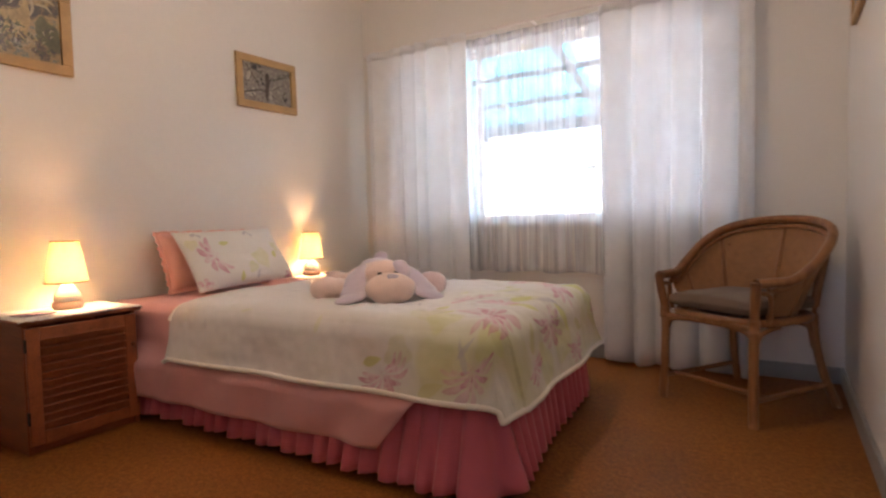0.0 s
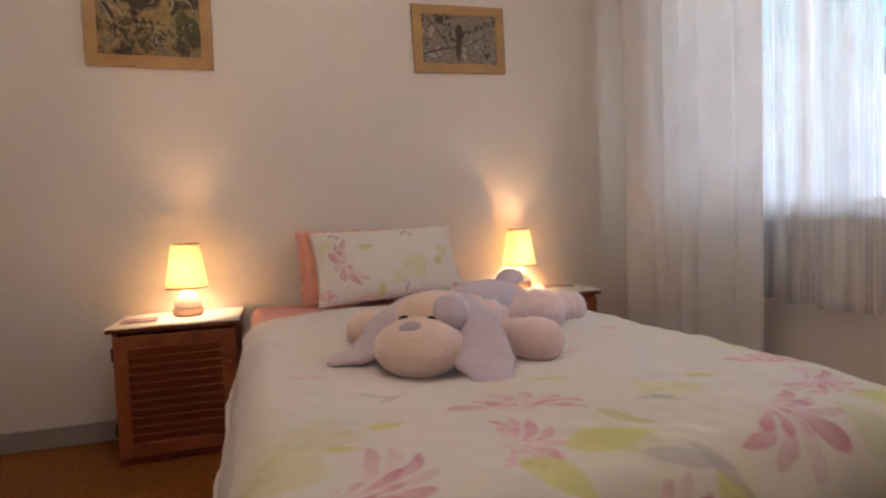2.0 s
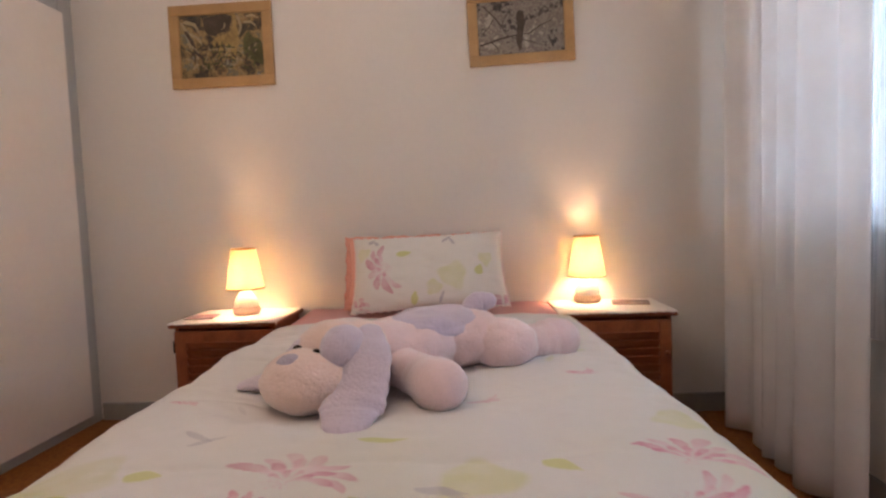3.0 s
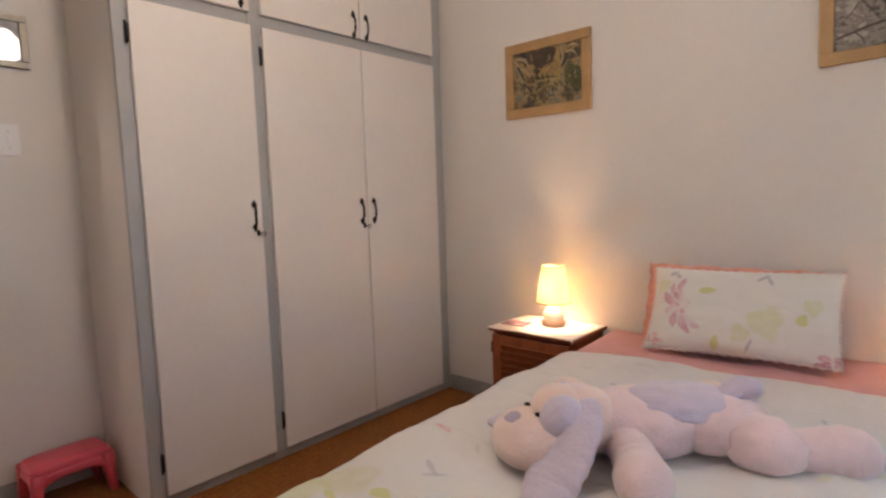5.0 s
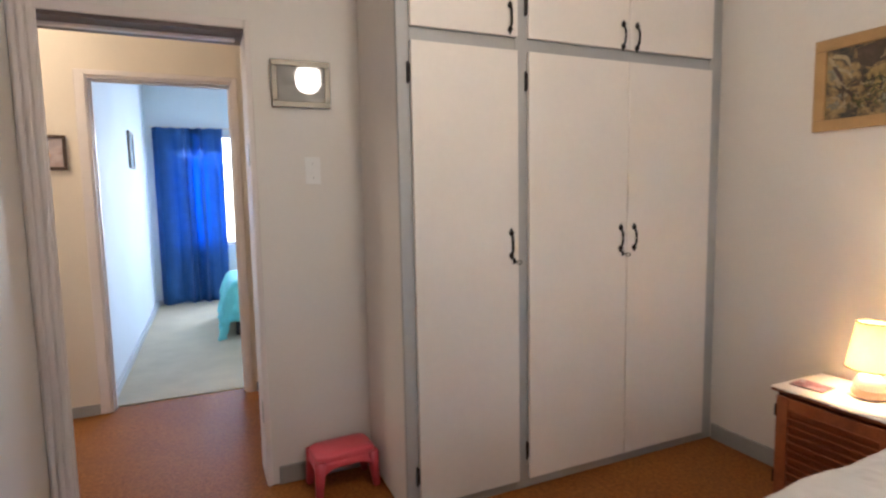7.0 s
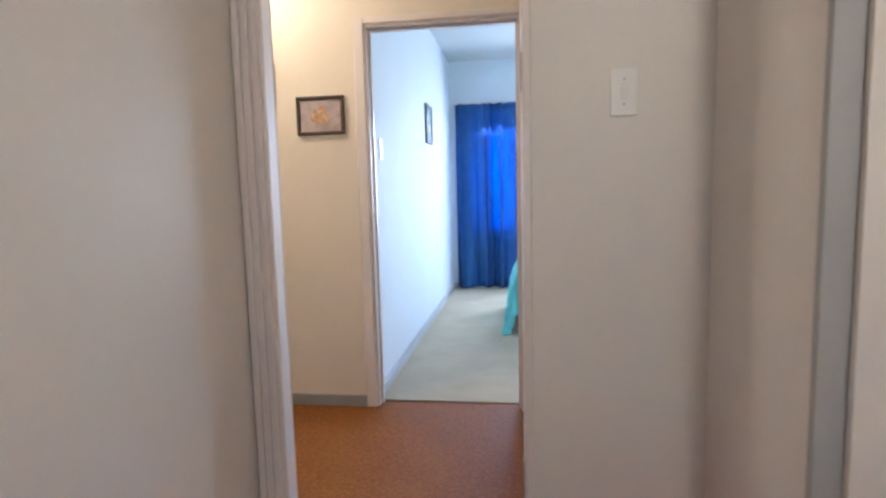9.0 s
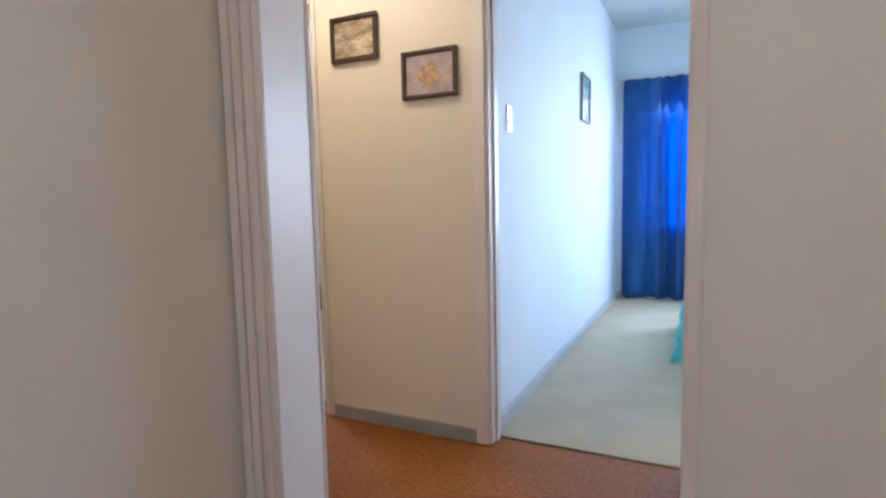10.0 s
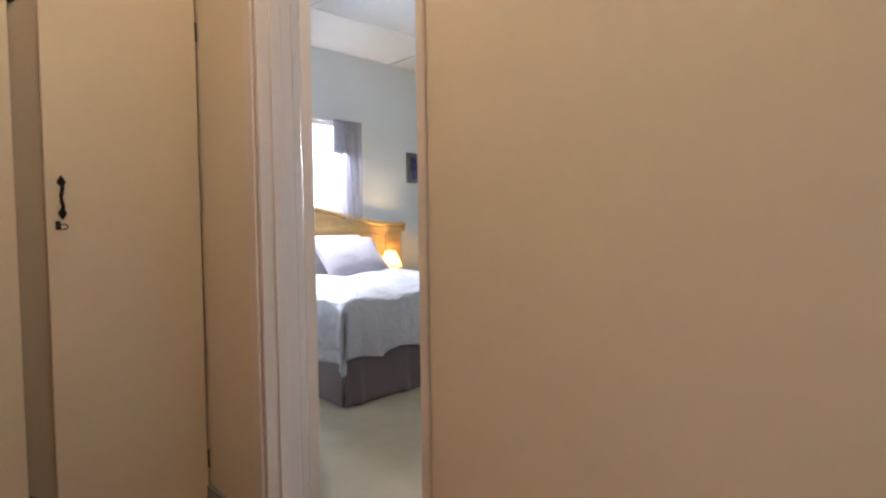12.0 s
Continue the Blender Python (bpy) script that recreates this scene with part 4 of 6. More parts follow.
def print_mum(col, s, t, cs, ct, r, face, spread=2.3, n=13, tone=1.0, seed=0):
    """A chrysanthemum head: three rings of rounded petals, fullest on the side it faces."""
    rnd = np.random.RandomState(seed + int(100 * r))
    ds, dt = s - cs, t - ct
    u = ds * math.cos(face) + dt * math.sin(face)
    v = (-ds * math.sin(face) + dt * math.cos(face)) * 0.82
    d = np.hypot(u + 0.25 * r, v) / r
    ang = np.arctan2(v, u + 0.25 * r)
    ang = ang - 0.38 * d * d * np.sin(ang) + 0.05 * value_noise(s * 30, t * 30, seed + 50)
    pale, deep = np.array((0.80, 0.55, 0.60)), np.array((0.58, 0.13, 0.24)) * min(1.15, tone)
    for r0, r1, k, off in ((0.36, 1.16, n, 0.0), (0.18, 0.78, n - 4, 0.4), (0.03, 0.42, max(n - 8, 5), 0.2)):
        k = max(k, 5)
        ph = (ang + math.pi) / (2 * math.pi) * k + off
        idx = np.floor(ph).astype(int)
        fr = ph - idx - 0.5
        tab, tab2 = rnd.uniform(0, 1, 64), rnd.uniform(0, 1, 64)
        one, two = tab[idx % 64], tab2[idx % 64]
        mid = (idx + 0.5 - off) / k * 2 * math.pi - math.pi
        tip = r1 * (0.80 + 0.22 * one) * (1 - 0.42 * (2 * np.abs(fr)) ** 2) * np.where(np.abs(mid) < spread + 0.15, 1.0, 0.30)
        m = soft_edge(tip - d, 0.05) * soft_edge(d - r0 * 0.8, 0.16) * soft_edge((0.25 + 0.15 * two) * (0.55 + 0.6 * np.clip(d / 0.8, 0, 1)) - np.abs(fr), 0.09)
        q = np.clip((d - r0) / np.maximum(tip - r0, 0.05), 0, 1)
        mixk = np.clip(0.95 * q ** 1.6 + 0.55 * (two - 0.55) + 0.5 * fr * (one - 0.3), 0, 1)[..., None]
        petal = pale * (1 - mixk) + deep * mixk
        a4 = (m * (0.45 + 0.4 * two) * (0.8 + 0.2 * value_noise(s * 55, t * 55, seed + 3)))[..., None]
        col = col * (1 - a4) + petal * a4
    return col


def print_leaf(col, s, t, cs, ct, length, width, turn, colour, strength=0.85):
    ds, dt = s - cs, t - ct
    u = (ds * math.cos(turn) + dt * math.sin(turn)) / length
    v = (-ds * math.sin(turn) + dt * math.cos(turn)) / width
    m = soft_edge(1 - u * u - np.abs(v) * (1 + 0.5 * np.clip(u, -1, 1)), 0.16) * (np.abs(u) < 1)
    return over(col, colour, m * strength)


def print_blob(col, s, t, cs, ct, r, colour, strength, seed):
    ang = np.arctan2(t - ct, s - cs)
    rr = np.hypot(s - cs, t - ct) / r * (1 + 0.14 * np.sin(3 * ang + seed) + 0.08 * np.sin(5 * ang + 2 * seed))
    m = soft_edge(1 - rr, 0.22) * (0.75 + 0.25 * value_noise(s * 40 + seed, t * 40, seed))
    return over(col, colour, np.clip(m, 0, 1) * strength)


LIME, OLIVE, SPRIG = (0.62, 0.63, 0.16), (0.58, 0.56, 0.24), (0.46, 0.43, 0.47)
WHITE = (0.77, 0.74, 0.715)


def bed_print(s, t):
    """The cover's print; s from the head towards the foot, t across, flat cloth."""
    col = np.ones(s.shape + (3,)) * np.array(WHITE)
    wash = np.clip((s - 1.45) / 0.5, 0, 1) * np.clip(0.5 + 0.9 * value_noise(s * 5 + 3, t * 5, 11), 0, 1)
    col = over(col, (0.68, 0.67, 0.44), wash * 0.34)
    # uneven olive tone over the foot drop and the foot half of the sides
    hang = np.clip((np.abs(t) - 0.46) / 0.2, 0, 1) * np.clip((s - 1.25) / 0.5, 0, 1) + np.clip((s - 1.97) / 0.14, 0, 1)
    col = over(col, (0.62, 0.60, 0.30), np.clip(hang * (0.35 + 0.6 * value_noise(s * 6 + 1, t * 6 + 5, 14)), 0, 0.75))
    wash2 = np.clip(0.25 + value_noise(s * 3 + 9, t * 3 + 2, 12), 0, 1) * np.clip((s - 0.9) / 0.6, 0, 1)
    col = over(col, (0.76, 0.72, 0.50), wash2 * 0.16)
    rnd = random.Random(4)
    blobs = [(1.748, 0.145, 0.060), (1.70, -0.465, 0.065), (1.79, -0.52, 0.06), (1.90, -0.06, 0.050), (1.94, 0.46, 0.06), (2.10, -0.50, 0.09), (2.11, -0.05, 0.08), (2.15, 0.30, 0.09), (2.08, 0.50, 0.07), (1.80, -0.68, 0.07), (2.00, -0.60, 0.06), (1.66, -0.66, 0.05), (2.17, -0.24, 0.07), (1.98, 0.33, 0.05), (1.55, 0.50, 0.04)]
    for i, (a, b, r) in enumerate(blobs):
        col = print_blob(col, s, t, a, b, r, OLIVE if i % 2 else LIME, 0.50, i + 1)
    flowers = [(1.715, -0.125, 0.105, 2.6, 1.0), (1.855, -0.195, 0.085, 1.2, 0.8), (1.930, -0.445, 0.125, 0.6, 1.05), (1.930, 0.205, 0.120, 0.5, 1.1), (2.050, -0.120, 0.110, 0.2, 1.3), (1.835, 0.415, 0.085, 0.4, 0.7), (1.685, 0.470, 0.080, 2.6, 0.85), (2.17, 0.08, 0.08, 0.2, 1.1), (2.03, 0.60, 0.11, 0.9, 1.3), (2.15, -0.36, 0.08, 0.3, 1.0), (1.95, -0.715, 0.11, -1.3, 1.2), (1.62, -0.750, 0.09, -1.0, 1.1), (1.38, -0.455, 0.035, 2.8, 0.7), (1.385, 0.170, 0.035, 0.4, 0.7), (1.24, 0.41, 0.035, 0.4, 0.5)]
    for i, (a, b, r, face, tone) in enumerate(flowers):
        col = print_mum(col, s, t, a, b, r * 0.86, face, 1.3 + 0.3 * (i % 3), 17, 1 / tone, i)
    for a, b, le, wi, tu, c in ((1.895, -0.075, 0.075, 0.034, 1.5, LIME), (1.945, -0.195, 0.060, 0.030, 0.5, LIME), (1.700, -0.360, 0.032, 0.020, 1.4, LIME), (1.710, 0.266, 0.034, 0.016, 0.9, LIME), (1.605, -0.010, 0.045, 0.012, 1.5, LIME), (1.770, -0.440, 0.028, 0.009, 1.3, LIME), (1.835, -0.005, 0.050, 0.016, 0.6, OLIVE), (1.945, 0.460, 0.065, 0.034, 0.2, LIME), (2.06, -0.33, 0.055, 0.022, 2.6, OLIVE), (2.05, 0.03, 0.06, 0.026, 0.2, LIME), (2.10, 0.18, 0.05, 0.022, 1.2, OLIVE), (1.560, -0.700, 0.040, 0.016, 0.3, LIME), (1.80, -0.76, 0.05, 0.020, 0.4, OLIVE), (2.02, 0.44, 0.05, 0.018, 2.0, OLIVE), (1.785, 0.090, 0.040, 0.010, 1.3, SPRIG), (1.800, 0.110, 0.036, 0.008, 0.7, SPRIG), (1.970, -0.010, 0.065, 0.013, 1.2, SPRIG), (1.990, 0.030, 0.050, 0.011, 0.5, SPRIG), (1.900, -0.655, 0.055, 0.010, 1.9, SPRIG), (1.910, -0.630, 0.045, 0.008, 0.9, SPRIG), (1.560, -0.340, 0.040, 0.007, 1.0, SPRIG), (1.575, -0.315, 0.036, 0.006, 2.0, SPRIG), (1.05, -0.30, 0.034, 0.006, 0.4, SPRIG), (1.06, 0.26, 0.034, 0.006, 2.1, SPRIG), (0.84, -0.20, 0.034, 0.006, 0.9, SPRIG), (0.80, 0.33, 0.030, 0.006, 0.2, SPRIG), (0.68, -0.36, 0.030, 0.005, 1.9, SPRIG)):
        col = print_leaf(col, s, t, a, b, le, wi, tu, c, 0.72 if c != SPRIG else 0.5)
    for i in range(16):
        a, b = rnd.uniform(0.55, 2.15), rnd.uniform(-0.72, 0.72)
        col = print_leaf(col, s, t, a, b, rnd.uniform(0.02, 0.04), rnd.uniform(0.005, 0.012), rnd.uniform(0, 3), SPRIG if i % 3 else LIME, 0.26)
    return np.clip(col, 0, 1)


def grid_mesh(name, p, colours, material, parent, m=None):
    """A smooth mesh from an array of points, with the print as a colour attribute."""
    n, k = p.shape[:2]
    idx = np.arange(n * k).reshape(n, k)
    quads = np.stack([idx[:-1, :-1], idx[1:, :-1], idx[1:, 1:], idx[:-1, 1:]], -1).reshape(-1, 4)
    me = bpy.data.meshes.new(name)
    me.from_pydata(p.reshape(-1, 3).tolist(), [], quads.tolist())
    if colours is not None:
        at = me.color_attributes.new("print", "FLOAT_COLOR", "POINT")
        at.data.foreach_set("color", np.concatenate([colours, np.ones((n, k, 1))], -1).ravel())
    me.polygons.foreach_set("use_smooth", [True] * len(me.polygons))
    me.materials.append(material)
    ob = new(name, me)
    ob.parent = parent
    if m is not None:
        ob.matrix_basis = m
    return ob


bed = thing("bed", BED, "single bed with pink frilled valance and pale pink sheets", "bed")
part("base", boxes(((0.0, -BW + 0.02, 0.13), (BL - 0.02, BW - 0.02, 0.33)), bevel=0.02), MATTRESS, bed)
part("mattress", boxes(((0.0, -BW + 0.005, 0.332), (BL - 0.005, BW - 0.005, BH - 0.008)), bevel=0.045), MATTRESS, bed, smooth=True)
for x, y in ((0.12, -BW + 0.1), (0.12, BW - 0.1), (BL - 0.12, -BW + 0.1), (BL - 0.12, BW - 0.1)):
    part("leg", lathe(bmesh.new(), [(0.001, 0.0), (0.028, 0.0), (0.03, 0.02), (0.024, 0.13)], 14, (x, y, 0)), DARK_FRAME, bed)


def valance_line(u):
    """A point on the bed's skirt line and its outward direction; u runs side, foot, side."""
    vx, rc = BL - 0.012, 0.05
    side, arc, foot = vx - rc - 0.02, rc * math.pi / 2, 2 * (BW - rc)
    d = u * (2 * side + 2 * arc + foot)
    for sgn, e in ((-1, d), (1, 2 * side + 2 * arc + foot - d)):
        if e <= side:
            return (0.02 + e, sgn * BW), (0, sgn), e / side
        if e <= side + arc:
            q = (e - side) / rc
            return (vx - rc + rc * math.sin(q), sgn * (BW - rc + rc * math.cos(q))), (math.sin(q), sgn * math.cos(q)), 1.0
    return (vx, -BW + rc + d - side - arc), (1, 0), 1.0


def frill(u, v):
    """The gathered valance, fuller towards the foot."""
    (x, y), (nx, ny), k = valance_line(u)
    a = 2 * math.pi * 66 * (u + 0.0016 * math.sin(90 * u))
    amp = (0.004 + 0.019 * v) * (0.75 + 0.25 * math.sin(u * 51))
    flare = 0.035 + (0.075 * k if y < 0 and x < BL - 0.1 else 0.06 * max(0.0, -y / BW) if y < 0 else 0.0) * k
    w = amp * (math.sin(a) + 0.3 * math.sin(2 * a + 1.1)) + flare * v
    z = 0.34 + (0.028 - 0.34) * v + 0.006 * v * math.sin(a * 0.5)
    return (x + nx * w, y + ny * w, z)


thick(part("valance", sheet(bmesh.new(), 900, 10, frill), PINK, bed, "gathered pink valance frill", True), 0.002)
part("valance_band", tube(bmesh.new(), [(p[0] + n[0] * 0.003, p[1] + n[1] * 0.003, 0.335) for p, n, _ in (valance_line(k / 120) for k in range(121))], 0.006, 8), PINK, bed)

# the fitted sheet and the pale pink flat sheet that hangs below the cover
ns, ntt = 120, 120
S, T = np.meshgrid(np.linspace(0.0, 1.78, ns), np.linspace(-0.94, 0.94, ntt), indexing="ij")
outw, down = drape_np(np.abs(T) - BW + 0.045, 0.05)
py = np.sign(T) * np.where(np.abs(T) <= BW - 0.045, np.abs(T), BW - 0.045 + outw)
limit = np.where(S < 1.60, 1.0, 1.0 - 0.55 * (S - 1.60) / 0.18)
down = down * limit
wr_ = 0.006 * value_noise(S * 9 + T * 6, T * 4, 21) * np.clip(down * 8, 0.15, 1) + 0.010 * np.clip(down * 4, 0, 1) * np.sin((S * 1.0 + down * 0.9) * 17 + value_noise(S * 3, T * 3, 5) * 2)
P = np.stack([S + 0.04 * np.clip(down, 0, 1) * value_noise(S * 4, T, 6), py + np.sign(T) * (wr_ * np.clip(down * 6, 0, 1) + 0.012 * np.clip(down * 5, 0, 1) + 0.062 * np.clip((down - 0.17) / 0.08, 0, 1)), BH + 0.002 - down + 0.004 * value_noise(S * 7, T * 7, 22)], -1)
sheet_thing = tagged(grid_mesh("flat_sheet", P, None, PINK_PALE, None, BED), "pale pink cotton sheet tucked under the cover and hanging down", "sheet")
thick(sheet_thing, 0.002, 1.0)

# the quilted floral cover
TOPZ, RC = BH + 0.030, 0.075
s0, s1, t1 = 0.475, BL + 0.265, BW + 0.235
ns, ntt = 500, 440
S, T = np.meshgrid(np.linspace(s0, s1, ns), np.linspace(-t1, t1, ntt), indexing="ij")
ds = S - (BL - RC + 0.03)
dt = np.abs(T) - (BW - RC + 0.03)
cx, cy = BL - RC + 0.03, BW - RC + 0.03
both = (ds > 0) & (dt > 0)
reach = np.where(both, 0.86 * np.maximum(ds, dt) + 0.14 * np.hypot(ds, dt), np.maximum(ds, dt))
out, drop = drape_np(reach, RC)
drop = np.maximum(drop, 0)
flare = np.clip(drop - 0.03, 0, 1) * 0.22
phi = np.arctan2(np.maximum(dt, 0), np.maximum(ds, 0))
far_out = np.where(reach > 0, out + flare, 0)
px = np.where(ds <= 0, S, cx + far_out * np.cos(phi))
py = np.sign(T) * np.where(dt <= 0, np.abs(T), cy + far_out * np.sin(phi))
swing = 0.009 * np.clip(drop * 6, 0, 1) * np.sin(np.where(dt > 0, S, T) * 11 + 2.0 * value_noise(S * 2, T * 2, 31))
px = px + np.where(ds > 0, swing, 0)
py = py + np.sign(T) * np.where(dt > 0, swing, 0)
puff = 0.009 * value_noise(S * 4.2, T * 4.2, 33) + 0.0045 * value_noise(S * 13, T * 11, 34) + 0.002 * value_noise(S * 34, T * 30, 35)
seam = np.zeros_like(S)
for sc in (0.76, 1.05, 1.36, 1.675, 1.985):
    seam += np.exp(-((S - sc - 0.012 * np.sin(T * 5 + sc)) / 0.011) ** 2)
crown = 0.014 * (1 - np.clip(np.abs(T) / BW, 0, 1) ** 3)
lift = puff + crown - 0.0035 * np.clip(seam, 0, 1) * np.clip(-dt / 0.10, 0.0, 1) * np.clip(-ds / 0.10, 0.0, 1)
pz = TOPZ - drop + lift * (1 - 0.7 * np.clip(drop / 0.09, 0, 1))
px = px + lift * 0.7 * np.clip((ds - 0.02) / 0.09, 0, 1)
py = py + np.sign(T) * lift * 0.7 * np.clip((dt - 0.02) / 0.09, 0, 1)
dent = 0.027 * np.exp(-(((S - 1.20) / 0.34) ** 2 + ((T + 0.05) / 0.34) ** 2) ** 2)
pz = pz - dent * np.clip(1 - drop / 0.05, 0, 1)
fold = np.clip((s0 + 0.05 - S) / 0.05, 0, 1)
pz = pz - 0.016 * fold ** 2
P = np.stack([px, py, pz], -1)
quilt = thing("floral_cover", BED, "quilted white cover printed with pink chrysanthemums and lime leaves", "bed cover")
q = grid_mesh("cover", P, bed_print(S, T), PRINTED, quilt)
thick(q, 0.016, -1.0)
edge = [P[i, 0] for i in range(0, ns, 4)] + [P[-1, j] for j in range(0, ntt, 4)] + [P[i, -1] for i in range(ns - 1, -1, -4)]
part("piping", tube(bmesh.new(), [Vector(p) for p in edge], 0.0095, 8), PIPING, quilt, "cream corded edge", True)
part("turned_edge", tube(bmesh.new(), [Vector(P[0, j]) + Vector((0, 0, -0.004)) for j in range(48, ntt - 48, 4)], 0.010, 8), PIPING, quilt, "stitched top hem", True)


# ---- pillows ----
def pillow_points(w, h, t, n=70, seed=0):
    u, v = np.meshgrid(np.linspace(-1, 1, n), np.linspace(-1, 1, n), indexing="ij")
    body = np.clip((1 - np.abs(u) ** 3.2) * (1 - np.abs(v) ** 3.2), 0, 1) ** 0.55
    pinch_u = 1 - 0.05 * (1 - v * v) * np.abs(u) ** 4
    pinch_v = 1 - 0.07 * (1 - u * u) * np.abs(v) ** 4
    wr = 0.007 * value_noise(u * 3 + seed, v * 3, 40 + seed) + 0.003 * value_noise(u * 8, v * 8 + seed, 41)
    return u, v, np.stack([u * w / 2 * pinch_u, v * h / 2 * pinch_v, t / 2 * body + wr * body], -1), np.stack([u * w / 2 * pinch_u, v * h / 2 * pinch_v, -t / 2 * body], -1)


def pillow(name, m, w, h, t, material, label, seed, colour_fn=None, ruffle=None, ruffle_material=None, ruffle_w=0.03):
    th = thing(name, m, label, "pillow")
    u, v, front, back = pillow_points(w, h, t, 130 if colour_fn else 60, seed)
    cols = colour_fn(u * w / 2, v * h / 2) if colour_fn else None
    grid_mesh("front", front, cols, material, th)
    grid_mesh("back", back[:, ::-1], None if cols is None else cols[:, ::-1], material, th)
    if ruffle:
        loop = []
        n = front.shape[0]
        for i in range(0, n - 1, 2):
            loop.append(front[i, 0])
        for j in range(0, n - 1, 2):
            loop.append(front[-1, j])
        for i in range(n - 1, 0, -2):
            loop.append(front[i, -1])
        for j in range(n - 1, 0, -2):
            loop.append(front[0, j])
        loop = [Vector(p) for p in loop]
        k = len(loop)
        bm = bmesh.new()
        rows = []
        for i, p in enumerate(loop):
            outv = Vector((p.x / w, p.y / h, 0)).normalized()
            wob = math.sin(i * 1.9)
            rows.append([bm.verts.new(p - outv * 0.004), bm.verts.new(p + outv * ruffle_w * 0.5 + Vector((0, 0, 0.004 * wob))), bm.verts.new(p + outv * ruffle_w * (0.9 + 0.12 * math.sin(i * 0.9)) + Vector((0, 0, 0.009 * wob)))])
        for i in range(k):
            a, b = rows[i], rows[(i + 1) % k]
            for c in (0, 1):
                bm.faces.new((a[c], a[c + 1], b[c + 1], b[c]))
        thick(part("ruffle", bm, ruffle_material, th, ruffle, True), 0.0015)
    return th


def pillow_print(x, y):
    col = np.ones(x.shape + (3,)) * np.array((0.80, 0.77, 0.71))
    for i, (a, b, r) in enumerate(((0.10, -0.05, 0.055), (0.24, 0.02, 0.03), (-0.28, 0.08, 0.03), (0.02, -0.10, 0.03))):
        col = print_blob(col, x, y, a, b, r, LIME, 0.45, i + 2)
    col = print_mum(col, x, y, -0.20, -0.01, 0.085, 3.5, 1.35, 13, 1.0, 3)
    col = print_mum(col, x, y, -0.29, -0.150, 0.045, 1.2, 1.6, 9, 1.0, 5)
    col = print_mum(col, x, y, 0.30, -0.17, 0.05, 1.6, 1.4, 8, 0.9, 6)
    for a, b, le, wi, tu, c in ((-0.10, 0.06, 0.034, 0.014, 0.1, LIME), (0.21, -0.03, 0.024, 0.018, 1.2, LIME), (-0.06, -0.14, 0.03, 0.014, 1.4, LIME), (-0.24, 0.14, 0.02, 0.010, 0.6, SPRIG), (-0.22, 0.125, 0.018, 0.008, 2.2, SPRIG), (0.05, -0.14, 0.03, 0.006, 1.2, SPRIG), (0.08, 0.13, 0.03, 0.007, 0.8, SPRIG), (0.10, 0.12, 0.03, 0.006, 2.0, SPRIG)):
        col = print_leaf(col, x, y, a, b, le, wi, tu, c, 0.75)
    return np.clip(col, 0, 1)


def leaning(x, y, z, tilt, turn=0.0):
    """Pillow pose: its face looks towards the foot of the bed and up."""
    return pose(x, y, z, 0, 0, turn) @ Matrix(((0, 0, 1, 0), (1, 0, 0, 0), (0, 1, 0, 0), (0, 0, 0, 1))) @ pose(0, 0, 0, -tilt, 0, 0)


pillow("pillow", leaning(-2.410, 2.122, 0.688, 20, 2), 0.60, 0.30, 0.10, PEACH, "plain peach pillow standing behind the printed one", 1, None, "peach frill", PEACH, 0.028)
pillow("pillow", leaning(-2.305, 2.190, 0.695, 33, 2) @ pose(0, 0, 0, 0, 0, 1.6), 0.645, 0.352, 0.12, PRINTED, "white pillow printed with pink flowers and a pink frill", 2, pillow_print, "pale pink pleated frill", FRILL, 0.007)


